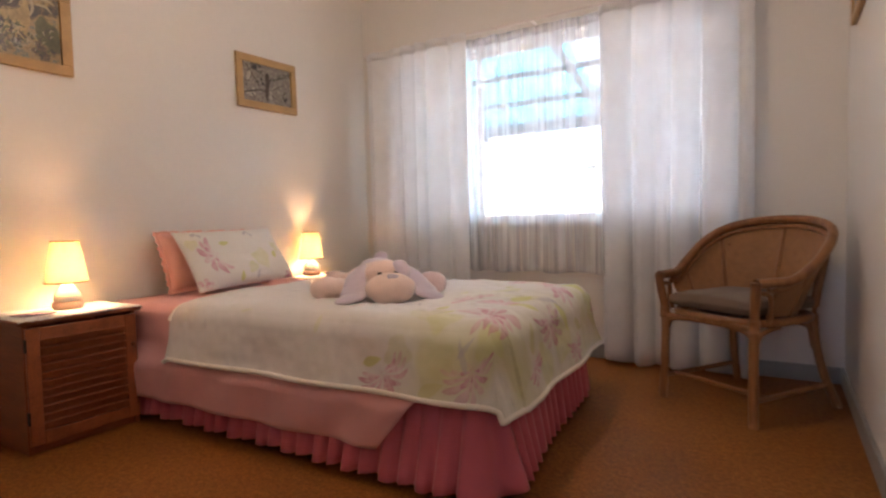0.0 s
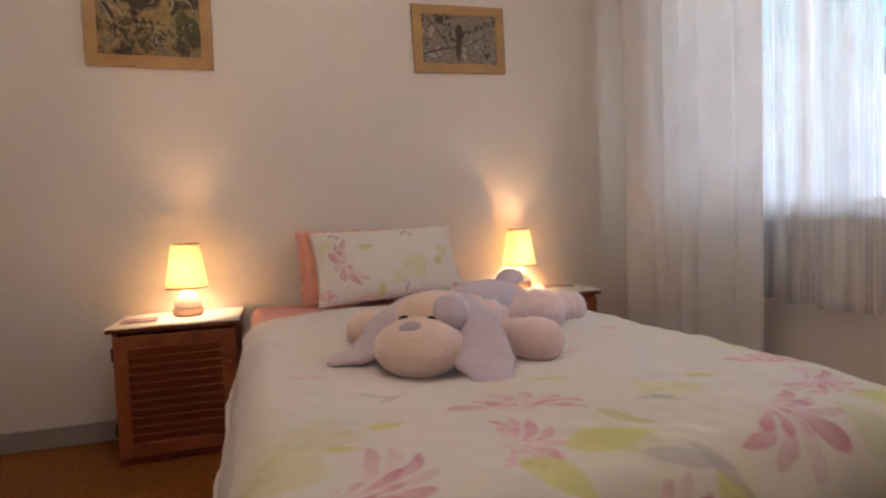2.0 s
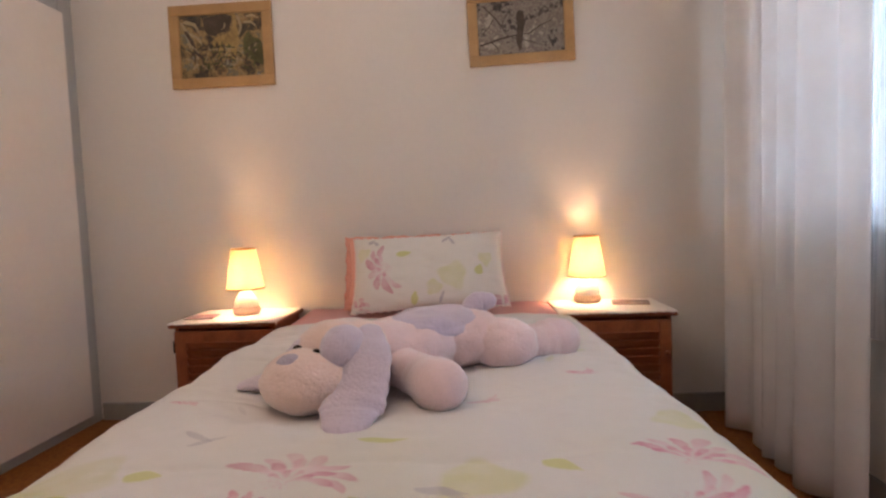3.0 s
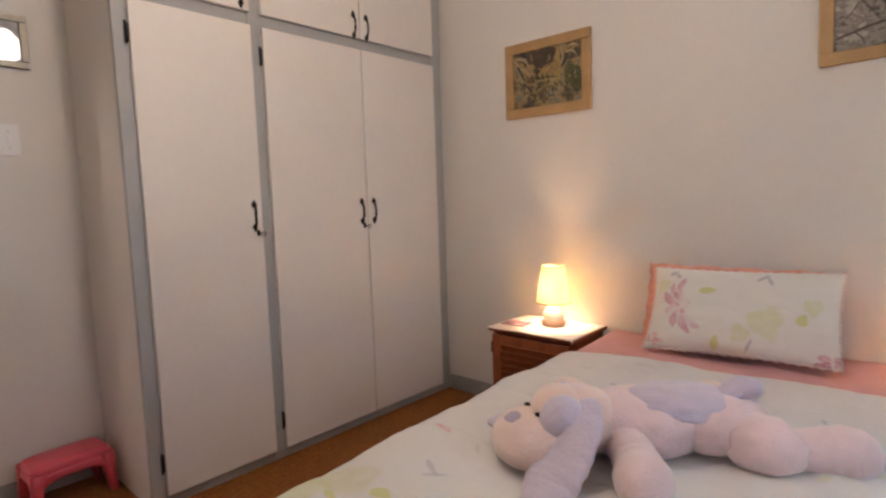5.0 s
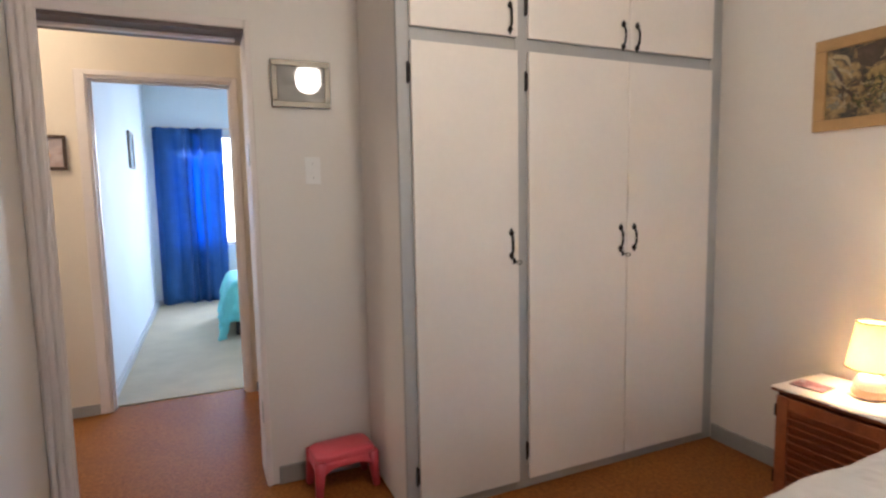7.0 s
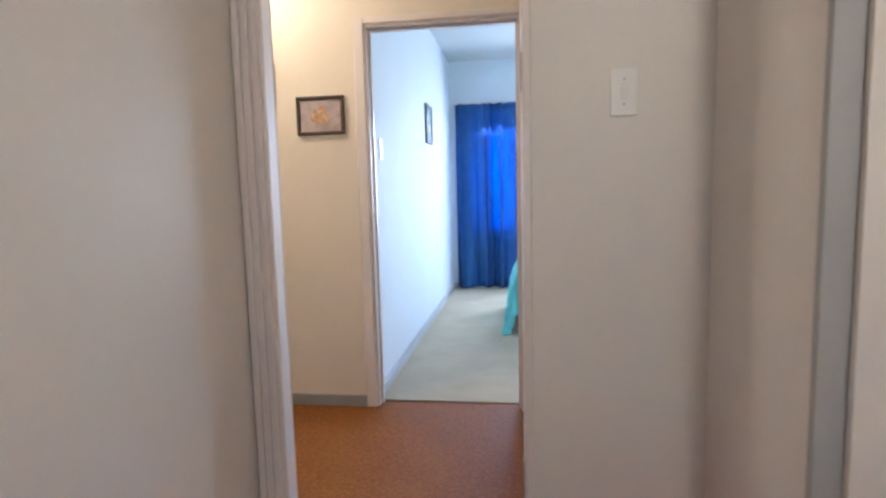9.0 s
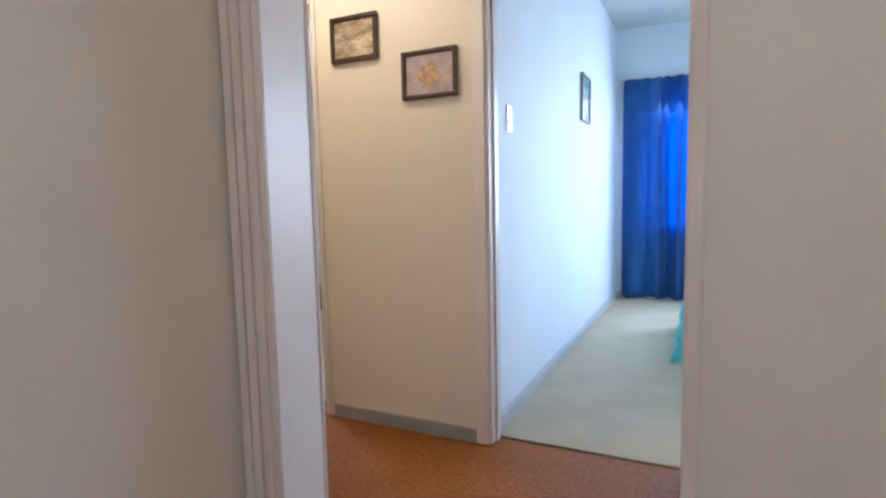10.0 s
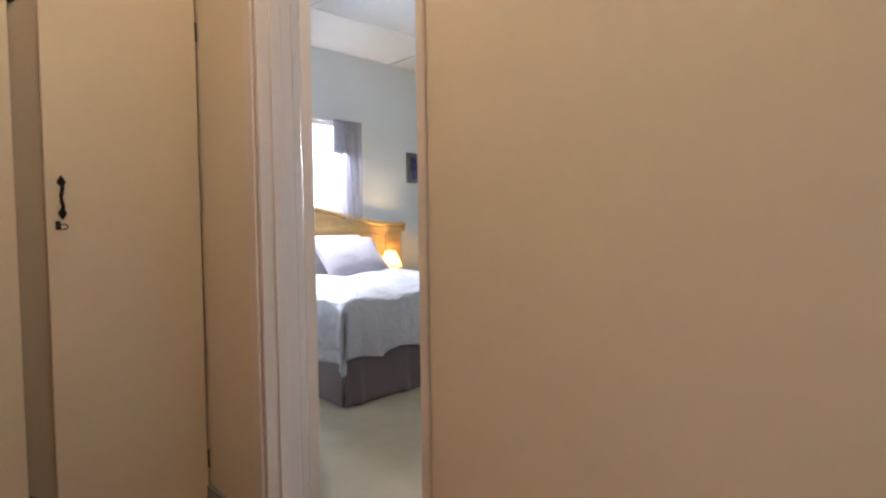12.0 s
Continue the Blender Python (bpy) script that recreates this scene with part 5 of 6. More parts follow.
# ---- bedside tables ----
def bedside(name, m, label):
    """Local x across the front, local -y is the front."""
    w, d, h = 0.425, 0.32, 0.502
    t = thing(name, m, label, "bedside table", "bedside tables")
    part("top", boxes(((-w / 2 - 0.02, -0.018, h), (w / 2 + 0.02, d, h + 0.020)), bevel=0.006), RED_WOOD, t)
    for x0 in (-w / 2, w / 2 - 0.018):
        part("side", boxes(((x0, 0.002, 0.0), (x0 + 0.018, d - 0.004, h - 0.001)), bevel=0.002), RED_WOOD, t)
    part("back", boxes(((-w / 2 + 0.018, d - 0.012, 0.03), (w / 2 - 0.018, d - 0.004, h - 0.001))), RED_WOOD, t)
    part("plinth", boxes(((-w / 2 + 0.018, 0.012, 0.0), (w / 2 - 0.018, 0.03, 0.045)), bevel=0.002), RED_WOOD, t)
    door = part("door", boxes(((-w / 2 + 0.006, 0.0, 0.037), (w / 2 - 0.006, 0.005, h - 0.014))), RED_WOOD, t, "louvred door")
    for x0, x1 in ((-w / 2 + 0.004, -w / 2 + 0.052), (w / 2 - 0.052, w / 2 - 0.004)):
        part("stile", boxes(((x0, -0.016, 0.035), (x1, -0.0005, h - 0.012)), bevel=0.003), RED_WOOD, door)
    for z0, z1 in ((h - 0.062, h - 0.012), (0.035, 0.085)):
        part("rail", boxes(((-w / 2 + 0.052, -0.0155, z0), (w / 2 - 0.052, -0.0005, z1)), bevel=0.003), RED_WOOD, door)
    n = 11
    base = bmesh.new()
    box(base, (-w / 2 + 0.052, -0.003, -0.016), (w / 2 - 0.052, 0.003, 0.016), 0.002)
    first = part("louvre", base, RED_WOOD, door, m=pose(0, -0.009, 0.105, 28, 0, 0))
    for i in range(1, n):
        ob = new("louvre", first.data)
        ob.parent, ob.matrix_basis = door, pose(0, -0.009, 0.105 + i * 0.0325, 28, 0, 0)
    part("knob", lathe(bmesh.new(), [(0.0005, 0.024), (0.009, 0.022), (0.011, 0.014), (0.006, 0.006), (0.006, 0.0)], 14), RED_WOOD, door, "small turned knob", True, pose(w / 2 - 0.026, -0.016, 0.36, 90, 0, 0))
    for z in (0.12, 0.40):
        part("hinge", boxes(((-w / 2 - 0.001, -0.018, z), (-w / 2 + 0.006, -0.004, z + 0.05)), bevel=0.001), IRON, door, "small dark hinge")
    return t


def doily(m, w, d, label):
    """A thin cloth with a scalloped edge that hangs a little over the front and sides."""
    def f(u, v):
        x, y = (u - 0.5) * w, -0.030 + v * d
        ex, ey = max(0, abs(x) - 0.224), max(0, -0.022 - y)
        ox, zx = drape(ex, 0.006)
        oy, zy = drape(ey, 0.006)
        sx = math.copysign(min(abs(x), 0.224) + ox, x)
        sc = 0.004 * (math.sin(x * 190) * (1 if ey else 0) + math.sin(y * 190) * (1 if ex else 0))
        return (sx, max(y, -0.022) - (oy if ey else 0), 0.5245 - max(zx, zy) - sc * min(1, (ex + ey) * 40) + 0.0012 * math.sin(x * 31) * math.sin(y * 27))
    ob = part("table_cloth", sheet(bmesh.new(), 90, 60, f), WHITE_CLOTH, None, smooth=True, m=m)
    thick(ob, 0.0012)
    return tagged(ob, label, "table cloth")


TA, TB = pose(-2.195, 1.341, 0, 0, 0, 90), pose(-2.195, 2.935, 0, 0, 0, 90)
bedside("bedside_table", TA, "reddish pine bedside table with a louvred door")
bedside("bedside_table", TB, "reddish pine bedside table with a louvred door by the window")
doily(TA, 0.475, 0.33, "white scalloped cloth on the bedside table")
doily(TB, 0.46, 0.33, "white scalloped cloth on the bedside table by the window")


def bedside_lamp(m, label):
    """A small ceramic lamp with a tapered linen shade; its base stands at z = 0."""
    t = thing("bedside_lamp", m, label, "table lamp", "bedside lamps")
    part("foot", lathe(bmesh.new(), [(0.001, 0.0), (0.052, 0.0), (0.0585, 0.010), (0.0585, 0.022), (0.055, 0.030), (0.04, 0.036)], 36), TERRA, t, "dull terracotta-coloured foot", True)
    part("body", lathe(bmesh.new(), [(0.045, 0.030), (0.051, 0.040), (0.050, 0.056), (0.041, 0.075), (0.027, 0.092), (0.017, 0.108), (0.013, 0.125), (0.013, 0.140), (0.001, 0.141)], 36), CERAMIC, t, "white glazed ceramic body", True)
    b = part("bulb", lathe(bmesh.new(), [(0.010, 0.140), (0.012, 0.155), (0.019, 0.175), (0.021, 0.192), (0.014, 0.209), (0.0005, 0.214)], 18), BULB, t, "lit candle bulb", True)
    b.visible_shadow = False
    thick(part("shade", lathe(bmesh.new(), [(0.080, 0.112), (0.0795, 0.118), (0.062, 0.225), (0.052, 0.284), (0.0515, 0.290)], 48), SHADE, t, "glowing cream linen shade", True), 0.0012)
    for r, z in ((0.0802, 0.1135), (0.0520, 0.2885)):
        part("shade_ring", tube(bmesh.new(), [(r * math.cos(a), r * math.sin(a), z) for a in [k * math.pi / 24 for k in range(48)]], 0.0030, 6, True), SHADE_TRIM, t)
    return t


bedside_lamp(pose(-2.368, 1.366, 0.526), "small ceramic lamp with a lit cream shade on the bedside table")
bedside_lamp(pose(-2.433, 2.870, 0.526), "ceramic lamp with a lit cream shade near the window")


def booklet(m, w, d, material, label):
    b = thing("booklet", m, label, "booklet")
    part("pages", boxes(((-w / 2 + 0.001, -d / 2 + 0.001, 0.0008), (w / 2 - 0.001, d / 2 - 0.001, 0.0052)), bevel=0.0006), CREAM_MOUNT, b)
    part("cover", boxes(((-w / 2, -d / 2, 0.0052), (w / 2, d / 2, 0.0062)), bevel=0.0003), material, b)
    return b


booklet(pose(-2.285, 1.205, 0.527, 0, 0, 96), 0.125, 0.095, CARD, "small glossy leaflet lying on the bedside table")
booklet(pose(-2.36, 3.035, 0.527, 0, 0, 78), 0.15, 0.10, CARD_DARK, "dark leaflet lying on the table by the window")

# ---- the plush dog ----
DOG = bmesh.new()
TAN, PNK, LIL, NOSE, BEAD = 0, 1, 2, 3, 4
DOG_AT = pose(-1.140, 2.028, -0.022, 0, 0, -36)        # local x is the way it faces


def blob(c, r, turn=(0, 0, 0), i=TAN, k=0.08, level=4):
    ellipsoid(DOG, c, r, turn, i, k, level)


def limb(pts, radii, i, flat=0.92):
    """A stuffed limb: one rounded bar along a line, closed by round ends."""
    path = spline(pts, 7)
    n = len(path)
    rad = []
    for j in range(n):
        t = j / (n - 1) * (len(radii) - 1)
        a = min(int(t), len(radii) - 2)
        rad.append((radii[a] + (radii[a + 1] - radii[a]) * (t - a)) * (1 + 0.03 * math.sin(j * 1.7)))
    ends = [path[0] + (path[0] - path[1]).normalized() * rad[0] * q for q in (0.995, 0.95, 0.8, 0.5)]
    tips = [path[-1] + (path[-1] - path[-2]).normalized() * rad[-1] * q for q in (0.5, 0.8, 0.95, 0.995)]
    full = ends + path + tips
    rr = [rad[0] * q for q in (0.08, 0.3, 0.6, 0.87)] + rad + [rad[-1] * q for q in (0.87, 0.6, 0.3, 0.08)]
    before = len(DOG.faces)
    tube(DOG, full, rr, 20, flat=flat)
    DOG.faces.ensure_lookup_table()
    for f in DOG.faces[before:]:
        f.material_index, f.smooth = i, True


# body, back patch and tail
blob((-0.27, 0.015, 0.622), (0.19, 0.118, 0.082), (0, 0, 168), PNK, 0.12)
blob((-0.375, 0.055, 0.668), (0.165, 0.086, 0.050), (0, 2, 162), LIL, 0.10)
blob((-0.44, 0.085, 0.628), (0.112, 0.105, 0.076), (0, 0, 160), PNK)
limb([(-0.455, 0.09, 0.688), (-0.48, 0.10, 0.712), (-0.50, 0.12, 0.716)], [0.030, 0.032, 0.026], LIL)
# head: skull, brow, muzzle, nose, eyes and the lilac patch round one eye
blob((-0.118, 0.0, 0.640), (0.102, 0.098, 0.084), (0, 0, 0), TAN, 0.03)
blob((-0.075, 0.0, 0.668), (0.070, 0.086, 0.058), (0, 14, 0), TAN, 0.03)
blob((0.006, 0.004, 0.611), (0.088, 0.106, 0.066), (0, 4, 0), TAN, 0.04)
blob((0.036, 0.004, 0.618), (0.054, 0.078, 0.049), (0, 0, 0), TAN, 0.04)
blob((0.046, 0.002, 0.657), (0.026, 0.032, 0.014), (0, 30, 0), NOSE, 0.05, 3)
blob((-0.052, 0.062, 0.676), (0.052, 0.046, 0.050), (0, 20, 0), LIL, 0.05)
for y in (-0.036, 0.030):
    blob((-0.006, y, 0.672), (0.0085, 0.0125, 0.0085), (0, 0, 0), BEAD, 0, 3)
# ears: from high on the sides of the head, down, then out along the cover
limb([(-0.105, 0.086, 0.700), (-0.070, 0.122, 0.668), (-0.030, 0.142, 0.622), (0.012, 0.158, 0.588), (0.040, 0.176, 0.576)], [0.030, 0.046, 0.058, 0.068, 0.052], LIL, 0.30)
limb([(-0.110, -0.088, 0.692), (-0.080, -0.118, 0.660), (-0.045, -0.134, 0.615), (-0.012, -0.155, 0.585), (0.008, -0.185, 0.577)], [0.026, 0.042, 0.052, 0.060, 0.046], LIL, 0.32)
# front legs spread sideways, hind legs behind
limb([(-0.20, 0.08, 0.606), (-0.175, 0.17, 0.602), (-0.138, 0.252, 0.606)], [0.050, 0.050, 0.060], PNK)
limb([(-0.22, -0.08, 0.604), (-0.215, -0.15, 0.600), (-0.205, -0.236, 0.604)], [0.046, 0.048, 0.060], TAN)
blob((-0.470, 0.190, 0.614), (0.086, 0.074, 0.066), (0, 0, 120), PNK)
limb([(-0.525, 0.205, 0.600), (-0.580, 0.232, 0.604), (-0.628, 0.256, 0.604)], [0.048, 0.056, 0.064], PNK)
blob((-0.475, 0.0, 0.608), (0.078, 0.066, 0.060), (0, 0, 60), PNK)
limb([(-0.50, -0.03, 0.598), (-0.545, -0.075, 0.598), (-0.572, -0.112, 0.602)], [0.050, 0.046, 0.054], TAN)
bmesh.ops.recalc_face_normals(DOG, faces=DOG.faces[:])
tagged(part("plush_dog", DOG, (PLUSH_TAN, PLUSH_PINK, PLUSH_LILAC, PLUSH_NOSE, EYE), m=DOG_AT), "floppy cream and lilac plush dog lying on the bed cover", "soft toy")


# ---- the rattan chair ----
CH = pose(-0.033, 2.858, 0, 0, 0, -33.5)
chair = thing("rattan_chair", CH, "honey-brown rattan tub chair with woven cane back and taupe cushion", "chair")
rim_half = [(-0.245, -0.02, 0.590), (-0.262, 0.06, 0.592), (-0.288, 0.15, 0.602), (-0.308, 0.25, 0.672), (-0.302, 0.36, 0.770), (-0.250, 0.455, 0.842), (-0.135, 0.520, 0.880), (0.0, 0.540, 0.890)]
rim_half = [(x, y, 0.585 + (z - 0.59) * 0.84) for x, y, z in rim_half]
rim = spline(rim_half + [(-x, y, z) for x, y, z in rim_half[-2::-1]], 7)
part("top_rail", tube(bmesh.new(), rim, 0.0205, 12), RATTAN, chair, smooth=True)
part("inner_rail", tube(bmesh.new(), [Vector((p.x * 0.955, (p.y - 0.25) * 0.96 + 0.25, p.z - 0.034)) for p in rim[6:-6]], 0.011, 10), RATTAN, chair, smooth=True)
seat = []
for k in range(48):
    a = 2 * math.pi * k / 48
    seat.append((0.235 * math.copysign(abs(math.cos(a)) ** 0.6, math.cos(a)), 0.225 + 0.225 * math.copysign(abs(math.sin(a)) ** 0.6, math.sin(a)), 0.415))
part("seat_rail", tube(bmesh.new(), seat, 0.0185, 10, True), RATTAN, chair, smooth=True)
part("seat_base", sheet(bmesh.new(), 12, 12, lambda u, v: ((u - 0.5) * 0.43, 0.015 + v * 0.42, 0.416)), RATTAN, chair)


def cane(u, v):
    i = 8 + u * (len(rim) - 17)
    k = min(int(i), len(rim) - 2)
    top = rim[k].lerp(rim[k + 1], i - k)
    ang = math.atan2(top.y - 0.20, top.x)
    foot = Vector((0.225 * math.cos(ang), 0.20 + 0.235 * math.sin(ang), 0.43))
    p = top.lerp(foot, v)
    return p + Vector((0, 0, -0.02 * (1 - v)))


CANE = surface("woven_cane", (0.33, 0.155, 0.055), 0.5, vary=0.16, big=30, fine=420, relief=0.8, depth=0.004)
thick(part("cane_back", sheet(bmesh.new(), 60, 16, cane), CANE, chair, "closely woven cane panel", True), 0.006)
for u in (0.13, 0.31, 0.5, 0.69, 0.87):
    part("back_stay", tube(bmesh.new(), [Vector(cane(u, k / 8)) * 1.0 + Vector((0, -0.004, 0)) for k in range(9)], 0.0085, 8), RATTAN, chair, smooth=True)
for s in (-1, 1):
    part("front_leg", tube(bmesh.new(), spline([(s * 0.232, -0.012, 0.0), (s * 0.226, -0.006, 0.20), (s * 0.226, -0.004, 0.415), (s * 0.240, -0.016, 0.520), (s * 0.248, -0.022, 0.592)], 6), 0.0195, 12), RATTAN, chair, smooth=True)
    part("back_leg", tube(bmesh.new(), spline([(s * 0.245, 0.53, 0.0), (s * 0.215, 0.460, 0.18), (s * 0.200, 0.425, 0.415), (s * 0.235, 0.455, 0.715)], 6), 0.0185, 12), RATTAN, chair, smooth=True)
    part("arm_bracket", tube(bmesh.new(), spline([(s * 0.238, 0.0, 0.545), (s * 0.252, 0.05, 0.535), (s * 0.255, 0.06, 0.47), (s * 0.240, 0.06, 0.42)], 5), 0.010, 8), RATTAN, chair, smooth=True)
    part("front_bracket", tube(bmesh.new(), spline([(s * 0.222, -0.004, 0.30), (s * 0.210, -0.004, 0.365), (s * 0.165, -0.004, 0.388), (s * 0.105, -0.003, 0.392)], 6), 0.0105, 8), RATTAN, chair, smooth=True)
    part("side_bracket", tube(bmesh.new(), spline([(s * 0.226, 0.0, 0.30), (s * 0.226, 0.03, 0.365), (s * 0.228, 0.10, 0.390), (s * 0.228, 0.15, 0.394)], 6), 0.0105, 8), RATTAN, chair, smooth=True)
    part("rear_bracket", tube(bmesh.new(), spline([(s * 0.188, 0.44, 0.27), (s * 0.196, 0.40, 0.36), (s * 0.212, 0.32, 0.392)], 6), 0.0105, 8), RATTAN, chair, smooth=True)
    part("side_stretcher", tube(bmesh.new(), [(s * 0.228, -0.008, 0.105), (s * 0.224, 0.480, 0.105)], 0.0115, 8), RATTAN, chair, smooth=True)
    part("binding", tube(bmesh.new(), [(s * 0.227, -0.005, 0.385), (s * 0.226, -0.004, 0.435)], 0.0225, 12), RATTAN, chair, "wrapped cane binding", True)
part("front_stretcher", tube(bmesh.new(), [(-0.229, 0.06, 0.112), (0.229, 0.06, 0.112)], 0.0105, 8), RATTAN, chair, smooth=True)
part("front_rail", tube(bmesh.new(), [(-0.226, -0.004, 0.398), (0.226, -0.004, 0.398)], 0.0125, 8), RATTAN, chair, smooth=True)
u, v, fr_, bk_ = pillow_points(0.43, 0.43, 0.085, 60, 7)
for arr, nm in ((fr_, 1), (bk_[:, ::-1], -1)):
    arr[..., 2] = np.sign(arr[..., 2]) * 0.042 * (np.abs(arr[..., 2]) / 0.042) ** 0.35
cush = tagged(thing("seat_cushion", CH @ pose(0, 0.215, 0.474), "taupe cloth seat cushion on the rattan chair", "cushion"))
grid_mesh("cushion_top", fr_, None, CUSHION, cush)
grid_mesh("cushion_bottom", bk_[:, ::-1], None, CUSHION, cush)

# ---- the red stool ----
stool = thing("step_stool", pose(-0.618, 0.155, 0, 0, 0, 4), "red moulded plastic step stool against the wall", "stool")
sw_, sd_, sh_ = 0.150, 0.098, 0.192


def stool_top(u, v):
    a = 2 * math.pi * u
    c, s = math.cos(a), math.sin(a)
    sq = lambda q: math.copysign(abs(q) ** 0.32, q)
    ring = [(0.0, 0.0), (0.55, 0.0), (0.93, -0.002), (0.985, -0.008), (1.0, -0.022), (1.02, -0.05)][round(v * 5)]
    return (sq(c) * (sw_ - 0.012) * ring[0], sq(s) * (sd_ - 0.010) * ring[0], sh_ + ring[1])


part("step", sheet(bmesh.new(), 64, 5, stool_top), RED_PLASTIC, stool, smooth=True)
for sx in (-1, 1):
    for sy in (-1, 1):
        bm = bmesh.new()
        pts = [(sx * (sw_ - 0.030), sy * (sd_ - 0.026), sh_ - 0.02), (sx * (sw_ - 0.026), sy * (sd_ - 0.022), 0.10), (sx * (sw_ - 0.016), sy * (sd_ - 0.014), 0.0)]
        tube(bm, pts, [0.034, 0.028, 0.021], 4)
        bmesh.ops.bevel(bm, geom=bm.edges[:], offset=0.005, segments=2, affect="EDGES")
        part("leg", bm, RED_PLASTIC, stool, smooth=True)
for sy in (-1, 1):
    arch = sheet(bmesh.new(), 24, 3, lambda u, v: ((u - 0.5) * 2 * (sw_ - 0.022), sy * (sd_ - 0.010 + 0.004 * v), sh_ - 0.03 - v * (0.028 + 0.055 * abs(2 * u - 1) ** 4)))
    thick(part("apron", arch, RED_PLASTIC, stool, smooth=True), 0.004)
for sx in (-1, 1):
    arch = sheet(bmesh.new(), 16, 3, lambda u, v: (sx * (sw_ - 0.012 + 0.004 * v), (u - 0.5) * 2 * (sd_ - 0.02), sh_ - 0.03 - v * (0.028 + 0.05 * abs(2 * u - 1) ** 4)))
    thick(part("apron", arch, RED_PLASTIC, stool, smooth=True), 0.004)

# ---- the blue room ----
rear(curtain("blue_curtain", -0.315, 0.475, -5.045, 0.02, 2.19, 7, 0.038, BLUE_CLOTH, "royal blue pleated curtain hanging to the carpet", 14))
rear(curtain("blue_curtain", -3.0, -2.2, -5.045, 0.02, 2.19, 10, 0.026, BLUE_CLOTH, "royal blue pleated curtain beside the window", 15))
rb = rear(thing("curtain_rail", pose(0, 0, 0), "slim white curtain rail in the blue room", "curtain rail"))
part("rail", tube(bmesh.new(), [(-3.05, -5.06, 2.195), (0.50, -5.06, 2.195)], 0.009, 10), TRIM, rb)
for x in (-3.0, -1.2, 0.48):
    part("bracket", boxes(((x - 0.008, YBF, 2.188), (x + 0.008, -5.06, 2.202)), bevel=0.002), TRIM, rb)
wb = rear(thing("window_2", pose(0, 0, 0), "white window of the blue room", "window", kind="structure"))
for x in (-2.85, -1.8, -0.75, 0.26):
    part("mullion", boxes(((x, YBF - 0.07, 0.72), (x + 0.04, YBF - 0.03, 2.13)), bevel=0.004), TRIM, wb)
for z in (0.72, 2.09):
    part("window_frame", boxes(((-2.81, YBF - 0.068, z), (0.26, YBF - 0.032, z + 0.04)), bevel=0.004), TRIM, wb)
bb = rear(thing("bed", pose(-0.26, -3.45, 0), "bed with a ruffled turquoise cover", "bed"))
part("mattress", boxes(((-1.9, -0.42, 0.22), (-0.02, 0.42, 0.50)), bevel=0.04), MATTRESS, bb)
for x, y in ((-0.06, -0.36), (-0.06, 0.36), (-1.8, -0.36), (-1.8, 0.36)):
    part("leg", lathe(bmesh.new(), [(0.001, 0.004), (0.032, 0.004), (0.034, 0.10), (0.022, 0.22)], 14, (x, y, 0)), BLACK, bb, "black plastic foot")


def blue_cover(u, v):
    s, t = -1.9 + u * 2.36, (v - 0.5) * 1.62
    ox, zx = drape(s + 0.05, 0.06)
    oy, zy = drape(abs(t) - 0.40, 0.06)
    x = s if s < -0.05 else -0.05 + ox
    y = t if abs(t) < 0.40 else math.copysign(0.40 + oy, t)
    dz = max(zx, zy) + 0.35 * min(zx, zy)
    ruff = 0.030 * min(1, dz * 5) * math.sin((t if zx > zy else s) * 26 + 2 * math.sin(s * 9)) + 0.014 * math.sin(s * 31 + t * 22) * min(1, dz * 4)
    return (x + (ruff + 0.16 * dz if zx > 0 else 0), y + math.copysign(ruff + 0.10 * dz if zy > 0 else 0, t), 0.535 - dz + 0.012 * math.sin(s * 9) * math.sin(t * 8))


bc = rear(part("bed_cover", sheet(bmesh.new(), 130, 110, blue_cover), TURQUOISE, None, smooth=True, m=pose(-0.26, -3.45, 0)))
tagged(thick(bc, 0.012), "ruffled turquoise cover hanging over the bed", "bed cover")

# ---- the far bedroom ----
FB = pose(5.00, -3.17, 0, 0, 0, 180)              # local x from the head towards the foot
fb = rear(thing("bed", FB, "double bed with yellow pine headboard and taupe satin valance", "bed"))
HW = 0.86
part("mattress", boxes(((0.02, -HW + 0.01, 0.26), (1.93, HW - 0.01, 0.55)), bevel=0.05), MATTRESS, fb)
part("base", boxes(((0.02, -HW + 0.03, 0.06), (1.92, HW - 0.03, 0.255)), bevel=0.01), MATTRESS, fb)


def satin(u, v, x0, y0, x1, y1, nx, ny, k):
    a = 2 * math.pi * k * u
    w = (0.006 + 0.016 * v) * max(0, math.sin(a)) ** 6 + 0.010 * v + 0.004 * math.sin(u * 19)
    return (x0 + (x1 - x0) * u + nx * w, y0 + (y1 - y0) * u + ny * w, 0.34 - 0.325 * v)


for x0, y0, x1, y1, nx, ny, k in ((1.935, -HW, 1.935, HW, 1, 0, 5), (0.02, -HW, 1.935, -HW, 0, -1, 5), (0.02, HW, 1.935, HW, 0, 1, 5)):
    thick(part("valance", sheet(bmesh.new(), 120, 10, lambda u, v: satin(u, v, x0, y0, x1, y1, nx, ny, k)), TAUPE, fb, "taupe satin box-pleated valance", True), 0.003)
head = part("headboard", boxes(((-0.045, -1.20, 0.30), (0.0, 1.20, 1.0)), bevel=0.006), PINE, fb, "yellow pine panelled headboard with a curved cornice")
crest = spline([(0, -1.26, 1.02), (0, -0.95, 1.035), (0, -0.6, 1.09), (0, 0.0, 1.20), (0, 0.6, 1.09), (0, 0.95, 1.035), (0, 1.26, 1.02)], 8)
bm = bmesh.new()
tube(bm, [(-0.03, p.y, p.z) for p in crest], 0.030, 8)
tube(bm, [(-0.02, p.y * 0.99, p.z - 0.042) for p in crest], 0.018, 8)
